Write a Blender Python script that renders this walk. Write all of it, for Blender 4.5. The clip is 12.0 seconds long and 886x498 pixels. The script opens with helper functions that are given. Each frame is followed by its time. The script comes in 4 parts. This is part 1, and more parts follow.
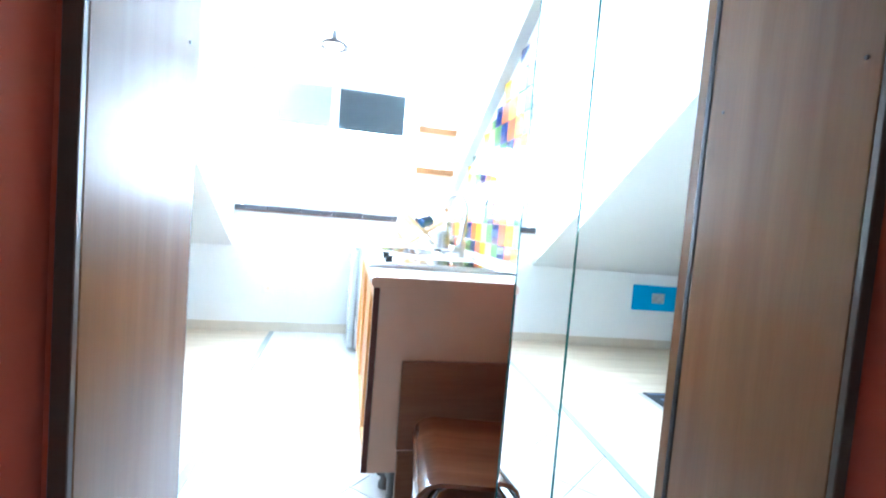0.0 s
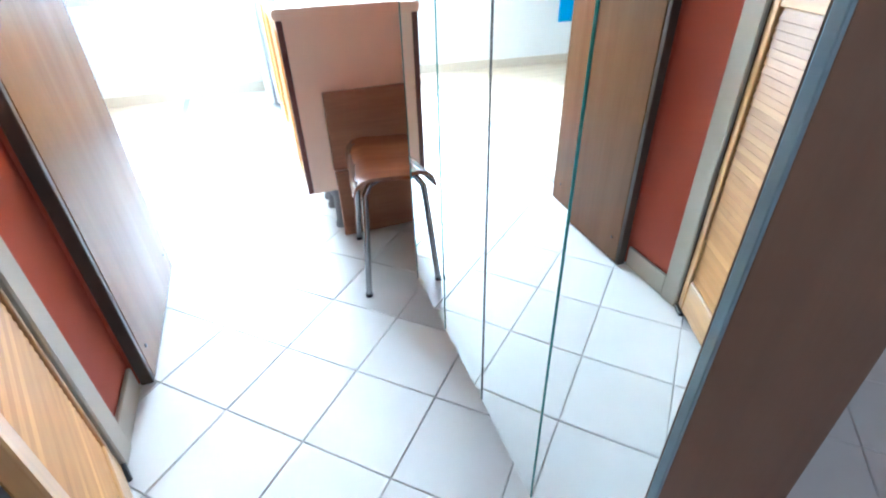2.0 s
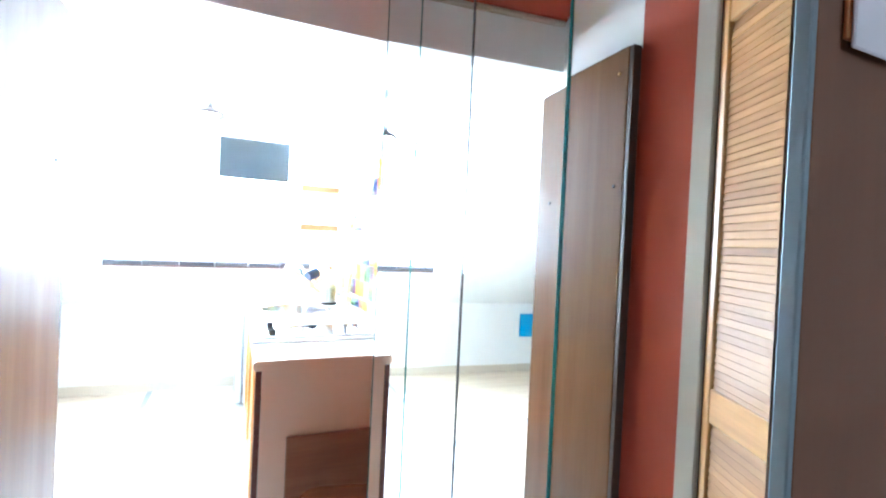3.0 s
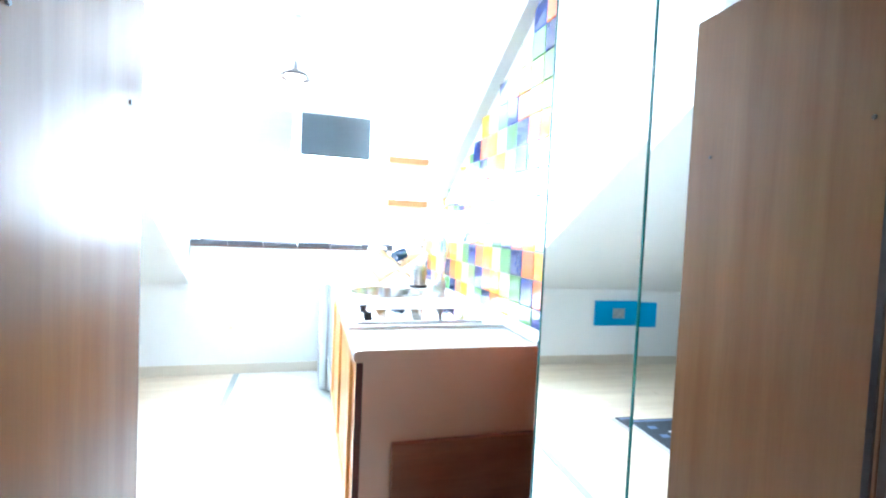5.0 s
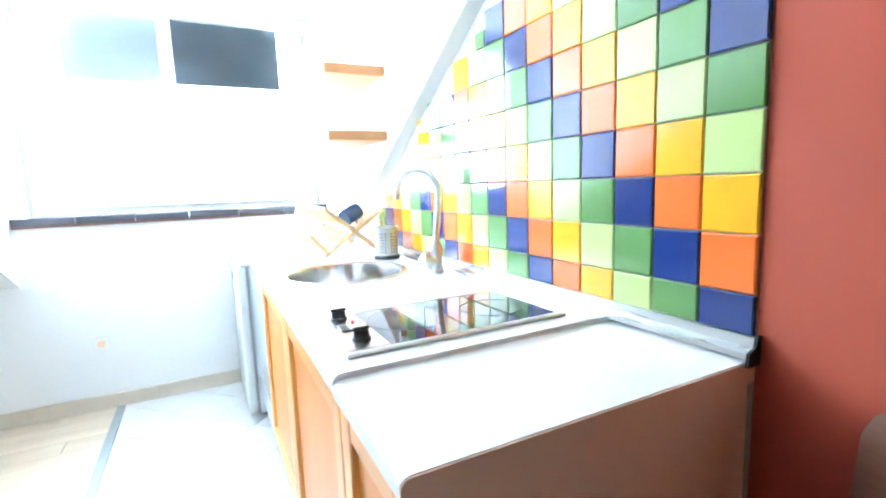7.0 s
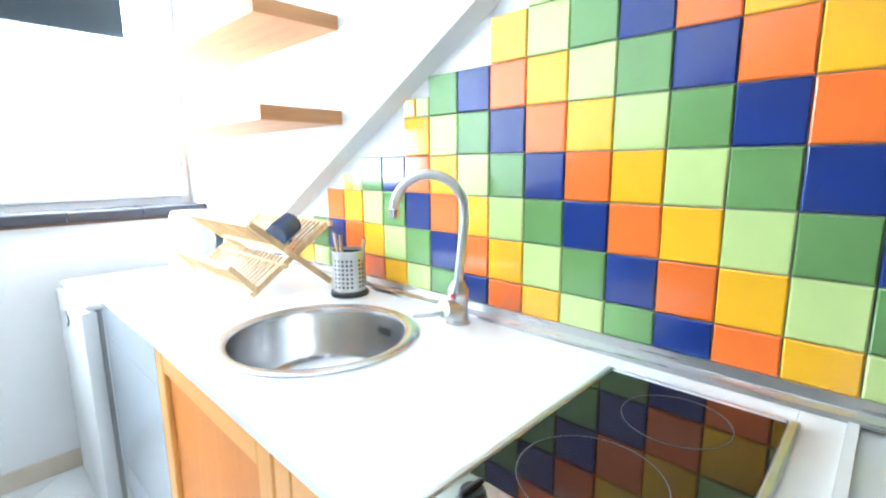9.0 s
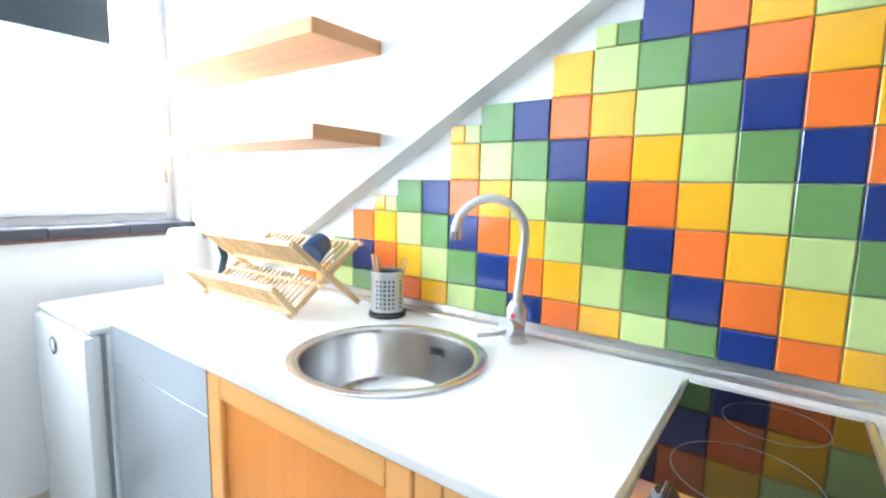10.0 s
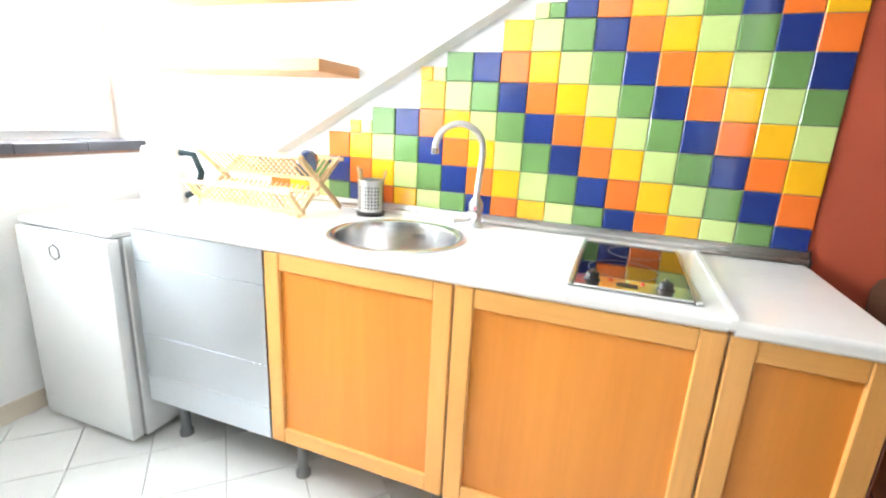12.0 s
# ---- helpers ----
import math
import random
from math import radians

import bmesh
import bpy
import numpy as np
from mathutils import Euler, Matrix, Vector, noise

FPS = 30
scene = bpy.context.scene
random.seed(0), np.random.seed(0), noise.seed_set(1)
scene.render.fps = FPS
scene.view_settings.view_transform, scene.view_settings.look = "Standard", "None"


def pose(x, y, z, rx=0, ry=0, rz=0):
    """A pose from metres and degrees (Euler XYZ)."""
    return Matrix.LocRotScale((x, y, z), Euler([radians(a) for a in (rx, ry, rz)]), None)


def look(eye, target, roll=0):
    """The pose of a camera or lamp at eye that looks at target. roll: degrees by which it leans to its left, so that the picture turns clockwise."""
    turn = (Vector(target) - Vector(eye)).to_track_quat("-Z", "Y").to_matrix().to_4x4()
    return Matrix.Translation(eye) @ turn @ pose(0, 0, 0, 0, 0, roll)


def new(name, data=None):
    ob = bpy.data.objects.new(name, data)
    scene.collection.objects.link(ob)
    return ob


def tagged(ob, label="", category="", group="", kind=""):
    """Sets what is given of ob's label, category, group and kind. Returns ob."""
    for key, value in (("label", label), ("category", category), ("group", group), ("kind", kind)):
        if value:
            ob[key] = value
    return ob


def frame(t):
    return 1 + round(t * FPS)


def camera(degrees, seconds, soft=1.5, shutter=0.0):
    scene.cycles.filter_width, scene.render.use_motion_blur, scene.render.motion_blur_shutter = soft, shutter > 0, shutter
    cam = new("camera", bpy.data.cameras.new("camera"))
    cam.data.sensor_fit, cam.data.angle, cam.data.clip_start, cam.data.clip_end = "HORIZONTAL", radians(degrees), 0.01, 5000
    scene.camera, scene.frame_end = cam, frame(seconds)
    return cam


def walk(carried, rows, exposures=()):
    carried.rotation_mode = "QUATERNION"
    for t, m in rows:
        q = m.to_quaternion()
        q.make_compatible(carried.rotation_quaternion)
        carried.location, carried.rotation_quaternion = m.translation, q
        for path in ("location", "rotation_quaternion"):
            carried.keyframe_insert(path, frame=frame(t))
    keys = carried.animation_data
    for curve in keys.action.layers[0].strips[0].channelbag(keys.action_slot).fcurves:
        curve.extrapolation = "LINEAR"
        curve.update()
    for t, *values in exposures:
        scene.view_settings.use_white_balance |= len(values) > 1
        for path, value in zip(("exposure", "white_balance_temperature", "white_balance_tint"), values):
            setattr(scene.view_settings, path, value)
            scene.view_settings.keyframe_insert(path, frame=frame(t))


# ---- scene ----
# ---------------------------------------------------------------- camera
cam = camera(86.31, 12.0, soft=2.2)
ROWS = [
    (0, (-0.758, -1.619, 1.108), (-0.339, 0.333, 0.989), 4.71),
    (0.3, (-0.738, -1.685, 1.107), (-0.250, 0.248, 0.951), 2.80),
    (0.5, (-0.722, -1.733, 1.109), (-0.207, 0.185, 0.871), 1.61),
    (0.6, (-0.710, -1.746, 1.105), (-0.169, 0.162, 0.839), 1.30),
    (0.8, (-0.687, -1.780, 1.096), (-0.151, 0.105, 0.694), 0.44),
    (1, (-0.701, -1.784, 1.075), (-0.145, 0.054, 0.513), -0.84),
    (1.3, (-0.732, -1.856, 1.091), (-0.172, -0.152, 0.208), -2.72),
    (1.5, (-0.752, -1.865, 1.099), (-0.205, -0.273, 0.018), -2.83),
    (2, (-0.754, -1.875, 1.074), (-0.164, -0.304, -0.014), -1.77),
    (2.2, (-0.772, -1.872, 1.105), (-0.074, -0.234, 0.194), 0.23),
    (2.3, (-0.771, -1.865, 1.124), (-0.010, -0.175, 0.376), 1.00),
    (2.5, (-0.743, -1.849, 1.169), (0.070, -0.085, 0.692), 2.32),
    (2.7, (-0.718, -1.843, 1.250), (0.107, -0.040, 0.990), 2.24),
    (3, (-0.742, -1.853, 1.365), (0.078, -0.028, 1.341), 2.70),
    (3.2, (-0.775, -1.853, 1.417), (0.064, -0.043, 1.549), 3.45),
    (4.8, (-0.774, -1.487, 1.261), (-0.192, 0.427, 1.244), 2.31),
    (5, (-0.802, -1.441, 1.284), (-0.241, 0.477, 1.197), 2.58),
    (5.5, (-0.806, -1.123, 1.228), (-0.242, 0.787, 1.060), 2.07),
    (6, (-0.802, -0.874, 1.216), (-0.183, 1.013, 0.973), 2.11),
    (6.5, (-0.812, -0.645, 1.225), (-0.047, 1.176, 0.913), 1.06),
    (6.7, (-0.817, -0.564, 1.211), (0.007, 1.239, 0.948), -0.74),
    (8.3, (-0.791, 0.069, 1.219), (0.448, 1.601, 0.876), 0.31),
    (8.5, (-0.819, 0.144, 1.238), (0.474, 1.628, 0.885), -0.03),
    (9, (-0.912, 0.297, 1.290), (0.505, 1.663, 0.939), -0.47),
    (9.5, (-1.022, 0.431, 1.283), (0.516, 1.682, 1.019), 0.95),
    (10, (-1.141, 0.515, 1.292), (0.465, 1.679, 1.034), 1.26),
    (10.5, (-1.264, 0.590, 1.293), (0.425, 1.620, 0.999), 1.74),
    (11, (-1.409, 0.612, 1.295), (0.340, 1.504, 0.919), 2.01),
    (11.3, (-1.533, 0.633, 1.279), (0.261, 1.409, 0.857), 2.43),
    (11.5, (-1.593, 0.646, 1.278), (0.220, 1.348, 0.810), 2.94),
    (12, (-1.725, 0.573, 1.272), (0.091, 1.230, 0.752), 3.03),
]
EXPOSURES = [(0.0, 0.85, 4950, 3), (0.5, 1.03, 4950, 0), (1.0, 1.22, 4950, -1), (1.5, 1.45, 5000, 3), (2.2, 1.56, 5150, 4), (3.2, 1.42, 5200, 6), (5.0, 1.0, 5100, 3), (6.0, 0.83, 5200, 3), (6.7, 0.62, 5250, 4), (8.3, 0.12, 5350, 6), (9.5, -0.25, 5600, 8), (10.5, -0.4, 5700, 9), (11.0, -0.4, 5850, 9), (11.5, -0.28, 6100, 10), (12.0, 0.1, 6400, 10)]
walk(cam, [(t, look(eye, target, roll)) for t, eye, target, roll in ROWS], EXPOSURES)

# ---------------------------------------------------------------- plan, in metres
ROOM_Y0, END_Y = -0.06, 2.76          # corridor mouth, window wall
DORM_L, DORM_R = -1.685, -0.045         # cheeks of the kitchen dormer
DORM2_L, DORM2_R = -5.3, -3.70        # cheeks of the second dormer
ROOM_L = -5.6                         # far gable
HALL_R = 1.3                          # side hall behind the mirror cabinet
BACK_Y = -3.4
PANEL_X, PANEL_END, PANEL_Y0 = -1.222, -0.005, -0.640
WALL_LX = -1.272                      # red corridor wall
MIRROR = [(-0.442, -1.678), (-0.435, -1.461), (-0.422, -1.216), (-0.411, -0.960), (-0.404, -0.705)]   # joints of the mirror doors
MIRROR_X, MIRROR_Y0, MIRROR_Y1 = -0.442, -1.682, -0.705
DOOR_Y = -0.945                       # far jamb of the closet door
TOP = 0.905                           # worktop
P, ZB = 0.1015, 1.01                  # wall tile pitch, top of the lowest row


def slope_r(y):
    return 2.255 - 0.6 * y


def slope_c(y):
    return 2.235 - 0.57 * y


def slope_l(y):
    return 2.25 - 0.545 * y


# ---------------------------------------------------------------- world and light
world = bpy.data.worlds.new("sky")
scene.world = world
world.use_nodes = True
wn = world.node_tree
sky = wn.nodes.new("ShaderNodeTexSky")
sky.sky_type = 'NISHITA'
sky.sun_disc = False
sky.sun_elevation = radians(48)
sky.sun_rotation = radians(90)
wn.nodes["Background"].inputs["Strength"].default_value = 0.15
wn.links.new(sky.outputs[0], wn.nodes["Background"].inputs["Color"])


def area(name, m, w, h, watts, colour):
    lamp = bpy.data.lights.new(name, 'AREA')
    lamp.shape, lamp.size, lamp.size_y, lamp.energy, lamp.color = 'RECTANGLE', w, h, watts, colour
    ob = new(name, lamp)
    ob.matrix_world = m
    return ob


sun = bpy.data.lights.new("sun", 'SUN')
sun.energy, sun.angle, sun.color = 2.0, radians(2), (1.0, 0.96, 0.9)
new("sun", sun).matrix_world = look((0, 0, 0), (-0.75, 0.02, -1.0))
area("window_daylight", look((-0.85, 3.20, 1.66), (-0.85, 0.0, 1.10)), 2.5, 1.6, 540, (0.93, 0.97, 1.0))
area("window_daylight", look((-4.5, 3.12, 1.70), (-4.5, 0.0, 1.40)), 1.5, 1.22, 7, (0.93, 0.97, 1.0))
# unseen warm fill lamp, added to brighten the cabinet's end board and hall
area("hall_fill_light", look((0.1, BACK_Y - 0.10, 1.7), (0.1, 0.0, 1.2)), 1.1, 1.2, 2.6, (1.0, 0.80, 0.60))


# ---------------------------------------------------------------- materials
def shade(name, colour, rough=0.5, metal=0.0, vary=0.06, scale=8.0, bump=0.05, fine=120.0, per_object=0.0, coat=0.0, stretch=(1, 1, 1)):
    m = bpy.data.materials.new(name)
    m.use_nodes = True
    n, l = m.node_tree.nodes, m.node_tree.links
    b = n["Principled BSDF"]
    b.inputs["Roughness"].default_value = rough
    b.inputs["Metallic"].default_value = metal
    b.inputs["Coat Weight"].default_value = coat
    co = n.new("ShaderNodeTexCoord")
    mp = n.new("ShaderNodeMapping")
    mp.inputs["Scale"].default_value = stretch
    l.new(co.outputs["Object"], mp.inputs["Vector"])
    big = n.new("ShaderNodeTexNoise")
    big.inputs["Scale"].default_value = scale
    big.inputs["Detail"].default_value = 5
    small = n.new("ShaderNodeTexNoise")
    small.inputs["Scale"].default_value = fine
    small.inputs["Detail"].default_value = 3
    l.new(mp.outputs[0], big.inputs["Vector"])
    l.new(mp.outputs[0], small.inputs["Vector"])
    mix = n.new("ShaderNodeMix")
    mix.data_type = 'RGBA'
    mix.inputs[6].default_value = (*[c * (1 - vary) for c in colour], 1)
    mix.inputs[7].default_value = (*[min(1, c * (1 + vary)) for c in colour], 1)
    l.new(big.outputs["Fac"], mix.inputs[0])
    out = mix.outputs[2]
    if per_object:
        info = n.new("ShaderNodeObjectInfo")
        hsv = n.new("ShaderNodeHueSaturation")
        mr = n.new("ShaderNodeMapRange")
        mr.inputs["To Min"].default_value, mr.inputs["To Max"].default_value = 1 - per_object, 1 + per_object
        l.new(info.outputs["Random"], mr.inputs["Value"])
        l.new(mr.outputs[0], hsv.inputs["Value"])
        l.new(out, hsv.inputs["Color"])
        out = hsv.outputs[0]
    l.new(out, b.inputs["Base Color"])
    rr = n.new("ShaderNodeMapRange")
    rr.inputs["To Min"].default_value, rr.inputs["To Max"].default_value = max(0.02, rough * 0.85), min(1, rough * 1.15)
    l.new(big.outputs["Fac"], rr.inputs["Value"])
    l.new(rr.outputs[0], b.inputs["Roughness"])
    if bump:
        bp = n.new("ShaderNodeBump")
        bp.inputs["Strength"].default_value = bump
        bp.inputs["Distance"].default_value = 0.004
        l.new(small.outputs["Fac"], bp.inputs["Height"])
        l.new(bp.outputs[0], b.inputs["Normal"])
    return m


def wood(name, dark, light, rough=0.4, along=2, grain=14.0, bump=0.06, per_object=0.06, coat=0.0, fibre=0.35, spec=0.5):
    """Wood with its grain along one axis."""
    m = bpy.data.materials.new(name)
    m.use_nodes = True
    n, l = m.node_tree.nodes, m.node_tree.links
    b = n["Principled BSDF"]
    b.inputs["Specular IOR Level"].default_value = spec
    b.inputs["Roughness"].default_value = rough
    b.inputs["Coat Weight"].default_value = coat
    co = n.new("ShaderNodeTexCoord")
    mp = n.new("ShaderNodeMapping")
    s = [1.0, 1.0, 1.0]
    s[along] = 0.06
    mp.inputs["Scale"].default_value = s
    info = n.new("ShaderNodeObjectInfo")
    add = n.new("ShaderNodeVectorMath")
    add.operation = 'ADD'
    l.new(co.outputs["Object"], add.inputs[0])
    mul = n.new("ShaderNodeMath")
    mul.operation = 'MULTIPLY'
    mul.inputs[1].default_value = 9.0
    l.new(info.outputs["Random"], mul.inputs[0])
    l.new(mul.outputs[0], add.inputs[1])
    l.new(add.outputs[0], mp.inputs["Vector"])
    a = n.new("ShaderNodeTexNoise")
    a.inputs["Scale"].default_value, a.inputs["Detail"].default_value, a.inputs["Distortion"].default_value = grain, 6, 0.6
    f = n.new("ShaderNodeTexNoise")
    f.inputs["Scale"].default_value, f.inputs["Detail"].default_value = grain * 12, 3
    l.new(mp.outputs[0], a.inputs["Vector"])
    l.new(mp.outputs[0], f.inputs["Vector"])
    ramp = n.new("ShaderNodeValToRGB")
    ramp.color_ramp.elements[0].color, ramp.color_ramp.elements[0].position = (*dark, 1), 0.30
    ramp.color_ramp.elements[1].color, ramp.color_ramp.elements[1].position = (*light, 1), 0.68
    l.new(a.outputs["Fac"], ramp.inputs[0])
    mix = n.new("ShaderNodeMix")
    mix.data_type, mix.blend_type = 'RGBA', 'MULTIPLY'
    mix.inputs[0].default_value = fibre
    l.new(ramp.outputs[0], mix.inputs[6])
    l.new(f.outputs["Fac"], mix.inputs[7])
    hsv = n.new("ShaderNodeHueSaturation")
    mr = n.new("ShaderNodeMapRange")
    mr.inputs["To Min"].default_value, mr.inputs["To Max"].default_value = 1.03 / (1 - fibre / 2) - per_object, 1.03 / (1 - fibre / 2) + per_object
    l.new(info.outputs["Random"], mr.inputs["Value"])
    l.new(mr.outputs[0], hsv.inputs["Value"])
    l.new(mix.outputs[2], hsv.inputs["Color"])
    l.new(hsv.outputs[0], b.inputs["Base Color"])
    bp = n.new("ShaderNodeBump")
    bp.inputs["Strength"].default_value, bp.inputs["Distance"].default_value = bump, 0.003
    l.new(f.outputs["Fac"], bp.inputs["Height"])
    l.new(bp.outputs[0], b.inputs["Normal"])
    return m


M_WHITE = shade("white_paint", (0.77, 0.78, 0.77), 0.85, vary=0.03, scale=3, bump=0.12, fine=180)
M_RED = shade("brick_red_paint", (0.345, 0.060, 0.026), 0.8, vary=0.10, scale=3.5, bump=0.05, fine=90)
_n, _l = M_RED.node_tree.nodes, M_RED.node_tree.links
_v = _n.new("ShaderNodeTexVoronoi")            # small chips of white plaster
_v.inputs["Scale"].default_value = 7.5
_m = _n.new("ShaderNodeMapRange")
_m.inputs["From Min"].default_value, _m.inputs["From Max"].default_value = 0.055, 0.020
_m.inputs["To Max"].default_value = 0.4
_x = _n.new("ShaderNodeMix")
_x.data_type = 'RGBA'
_x.inputs[7].default_value = (0.62, 0.45, 0.40, 1)
_p = _n["Principled BSDF"].inputs["Base Color"]
_l.new(_n["Texture Coordinate"].outputs["Object"], _v.inputs["Vector"])
_l.new(_v.outputs["Distance"], _m.inputs["Value"])
_l.new(_m.outputs[0], _x.inputs[0])
_l.new(_p.links[0].from_socket, _x.inputs[6])
_l.new(_x.outputs[2], _p)
M_CREAM = shade("cream_gloss_paint", (0.41, 0.36, 0.285), 0.4, vary=0.08, scale=9, bump=0.05)
M_SKIRT = shade("beige_skirting_tile", (0.56, 0.50, 0.40), 0.35, vary=0.08, scale=12, bump=0.04)
M_FLOOR = shade("pale_floor_tile", (0.68, 0.68, 0.655), 0.30, vary=0.05, scale=9, bump=0.03, per_object=0.03)
M_GROUT = shade("grey_grout", (0.44, 0.43, 0.41), 0.9, vary=0.15, scale=20, bump=0.2)
M_TGROUT = shade("tile_grout", (0.25, 0.235, 0.20), 0.9, vary=0.2, scale=30, bump=0.2)
M_STONE = shade("grey_stone_strip", (0.30, 0.33, 0.33), 0.5, vary=0.1, scale=15)
M_PLANK = wood("pale_oak_planks", (0.55, 0.45, 0.33), (0.66, 0.56, 0.42), 0.45, 0, 8, 0.04, 0.05, fibre=0.2)
M_PANEL = wood("walnut_laminate", (0.122, 0.064, 0.034), (0.160, 0.087, 0.048), 0.24, 2, 9, 0.01, 0.03, fibre=0.18, spec=0.13)
M_END = wood("dark_walnut_laminate", (0.108, 0.049, 0.022), (0.135, 0.063, 0.029), 0.6, 2, 9, 0.02, 0.02, fibre=0.15)
M_LOUVRE = wood("honey_pine_slats", (0.26, 0.118, 0.032), (0.42, 0.215, 0.068), 0.55, 1, 9, 0.05, 0.10, spec=0.25)
M_DARKWOOD = shade("dark_brown_edge", (0.045, 0.028, 0.020), 0.45, vary=0.15, scale=20)
M_EDGE = shade("red_brown_edge_band", (0.13, 0.040, 0.026), 0.45, vary=0.15, scale=20)
M_PINE = wood("varnished_pine", (0.27, 0.125, 0.034), (0.46, 0.245, 0.080), 0.35, 1, 9, 0.06, 0.10)
M_PINE_UP = wood("varnished_pine_upright", (0.27, 0.125, 0.034), (0.43, 0.225, 0.075), 0.35, 2, 9, 0.06, 0.06)
M_BEECH = wood("beech_frame", (0.62, 0.30, 0.075), (0.74, 0.38, 0.11), 0.38, 2, 9, 0.03, 0.03, fibre=0.16)
M_BEECH_H = wood("beech_rail", (0.62, 0.30, 0.075), (0.74, 0.38, 0.11), 0.38, 1, 9, 0.03, 0.03, fibre=0.16)
M_BEECH_P = wood("orange_beech_panel", (0.58, 0.200, 0.026), (0.66, 0.245, 0.037), 0.42, 2, 5, 0.02, 0.02, fibre=0.16)
M_SHELF = wood("beech_shelf", (0.42, 0.20, 0.07), (0.58, 0.30, 0.11), 0.5, 1, 9, 0.04, 0.03)
M_SHELFEND = wood("beech_end_grain", (0.38, 0.175, 0.058), (0.50, 0.245, 0.09), 0.5, 0, 9, 0.04, 0.03)
M_CHAIR = wood("red_brown_plywood", (0.16, 0.055, 0.022), (0.26, 0.095, 0.038), 0.25, 0, 9, 0.03, 0.03, 0.3)
M_BOARD = wood("brown_board", (0.22, 0.092, 0.043), (0.29, 0.130, 0.064), 0.4, 0, 9, 0.03, 0.03)
M_BAMBOO = wood("pale_bamboo", (0.52, 0.36, 0.18), (0.70, 0.52, 0.29), 0.5, 2, 18, 0.04, 0.08)
M_LAMINATE = shade("pinkish_white_laminate", (0.80, 0.57, 0.42), 0.5, vary=0.03, scale=5, bump=0.02)
M_WORKTOP = shade("white_worktop", (0.80, 0.80, 0.78), 0.22, vary=0.03, scale=14, bump=0.02, fine=300)
M_PLASTIC = shade("white_plastic", (0.78, 0.78, 0.76), 0.35, vary=0.02, scale=8, bump=0.01)
M_FRIDGE = shade("white_enamel", (0.74, 0.76, 0.76), 0.25, vary=0.03, scale=5, bump=0.03, fine=260)
M_SEAL = shade("grey_rubber_seal", (0.33, 0.34, 0.34), 0.6, vary=0.1)
M_STEEL = shade("brushed_steel", (0.62, 0.63, 0.63), 0.30, 1.0, vary=0.05, scale=5, bump=0.22, fine=420, stretch=(1, 0.02, 1))
M_DRAWER = shade("brushed_steel_front", (0.60, 0.65, 0.70), 0.27, 1.0, vary=0.04, scale=4, bump=0.06, fine=500, stretch=(1, 0.02, 1))
_b = M_DRAWER.node_tree.nodes["Principled BSDF"]
_b.inputs["Anisotropic"].default_value, _b.inputs["Anisotropic Rotation"].default_value = 0.93, 0.25
_t = M_DRAWER.node_tree.nodes.new("ShaderNodeTangent")
_t.direction_type, _t.axis = 'RADIAL', 'Z'
M_DRAWER.node_tree.links.new(_t.outputs[0], _b.inputs["Tangent"])
M_SINK = shade("polished_steel", (0.60, 0.60, 0.60), 0.23, 1.0, vary=0.05, scale=6, bump=0.02)
M_CHROME = shade("chrome", (0.72, 0.72, 0.72), 0.10, 1.0, vary=0.03, bump=0.0)
M_TUBE = shade("dark_chrome_tube", (0.30, 0.31, 0.33), 0.22, 1.0, vary=0.05, bump=0.0)
M_ALU = shade("aluminium_profile", (0.66, 0.66, 0.65), 0.28, 1.0, vary=0.05, scale=10, bump=0.03, stretch=(8, 0.5, 8))
M_FRAME = shade("blue_grey_aluminium", (0.17, 0.24, 0.27), 0.45, 0.3, vary=0.05)
M_LEG = shade("grey_plastic_leg", (0.16, 0.165, 0.17), 0.45, vary=0.1)
M_BLACK = shade("black_plastic", (0.012, 0.012, 0.013), 0.35, vary=0.2, bump=0.02)
M_GLASSTOP = shade("black_ceramic_glass", (0.010, 0.007, 0.006), 0.05, vary=0.1, bump=0.0)
M_PRINT = shade("grey_print", (0.11, 0.11, 0.11), 0.4, vary=0.05, bump=0.0)
M_LAMPRED = shade("red_indicator", (0.45, 0.02, 0.03), 0.2, vary=0.05, bump=0.0)
M_LAMPGREEN = shade("green_indicator", (0.25, 0.60, 0.25), 0.3, vary=0.05, bump=0.0)
M_SILL = shade("dark_stained_sill", (0.042, 0.042, 0.052), 0.7, vary=0.3, scale=14, bump=0.2, fine=60)
M_SILLEDGE = shade("brown_sill_edge", (0.13, 0.060, 0.035), 0.55, vary=0.3, scale=14, bump=0.2)
M_UPVC = shade("white_window_frame", (0.80, 0.81, 0.81), 0.35, vary=0.02, bump=0.0)
M_MUG = shade("blue_glaze", (0.012, 0.045, 0.12), 0.12, vary=0.1, bump=0.0, coat=0.5)
M_TEAL = shade("dark_teal_plastic", (0.014, 0.038, 0.046), 0.3, vary=0.1, bump=0.0)
M_BLUE = shade("bright_blue_panel", (0.01, 0.30, 0.62), 0.4, vary=0.05, bump=0.0)
M_PAPER = shade("white_paper", (0.62, 0.64, 0.68), 0.8, vary=0.04, bump=0.05)
M_HEATER = shade("cream_enamel", (0.66, 0.64, 0.55), 0.4, vary=0.04, bump=0.02)
M_RUG = shade("dark_rug_wool", (0.018, 0.024, 0.034), 0.95, vary=0.5, scale=60, bump=0.6, fine=400)
M_RUGRED = shade("rug_crimson", (0.22, 0.030, 0.045), 0.95, vary=0.3, scale=60, bump=0.6, fine=400)
M_RUGPALE = shade("rug_pale_wool", (0.42, 0.40, 0.42), 0.95, vary=0.3, scale=60, bump=0.6, fine=400)
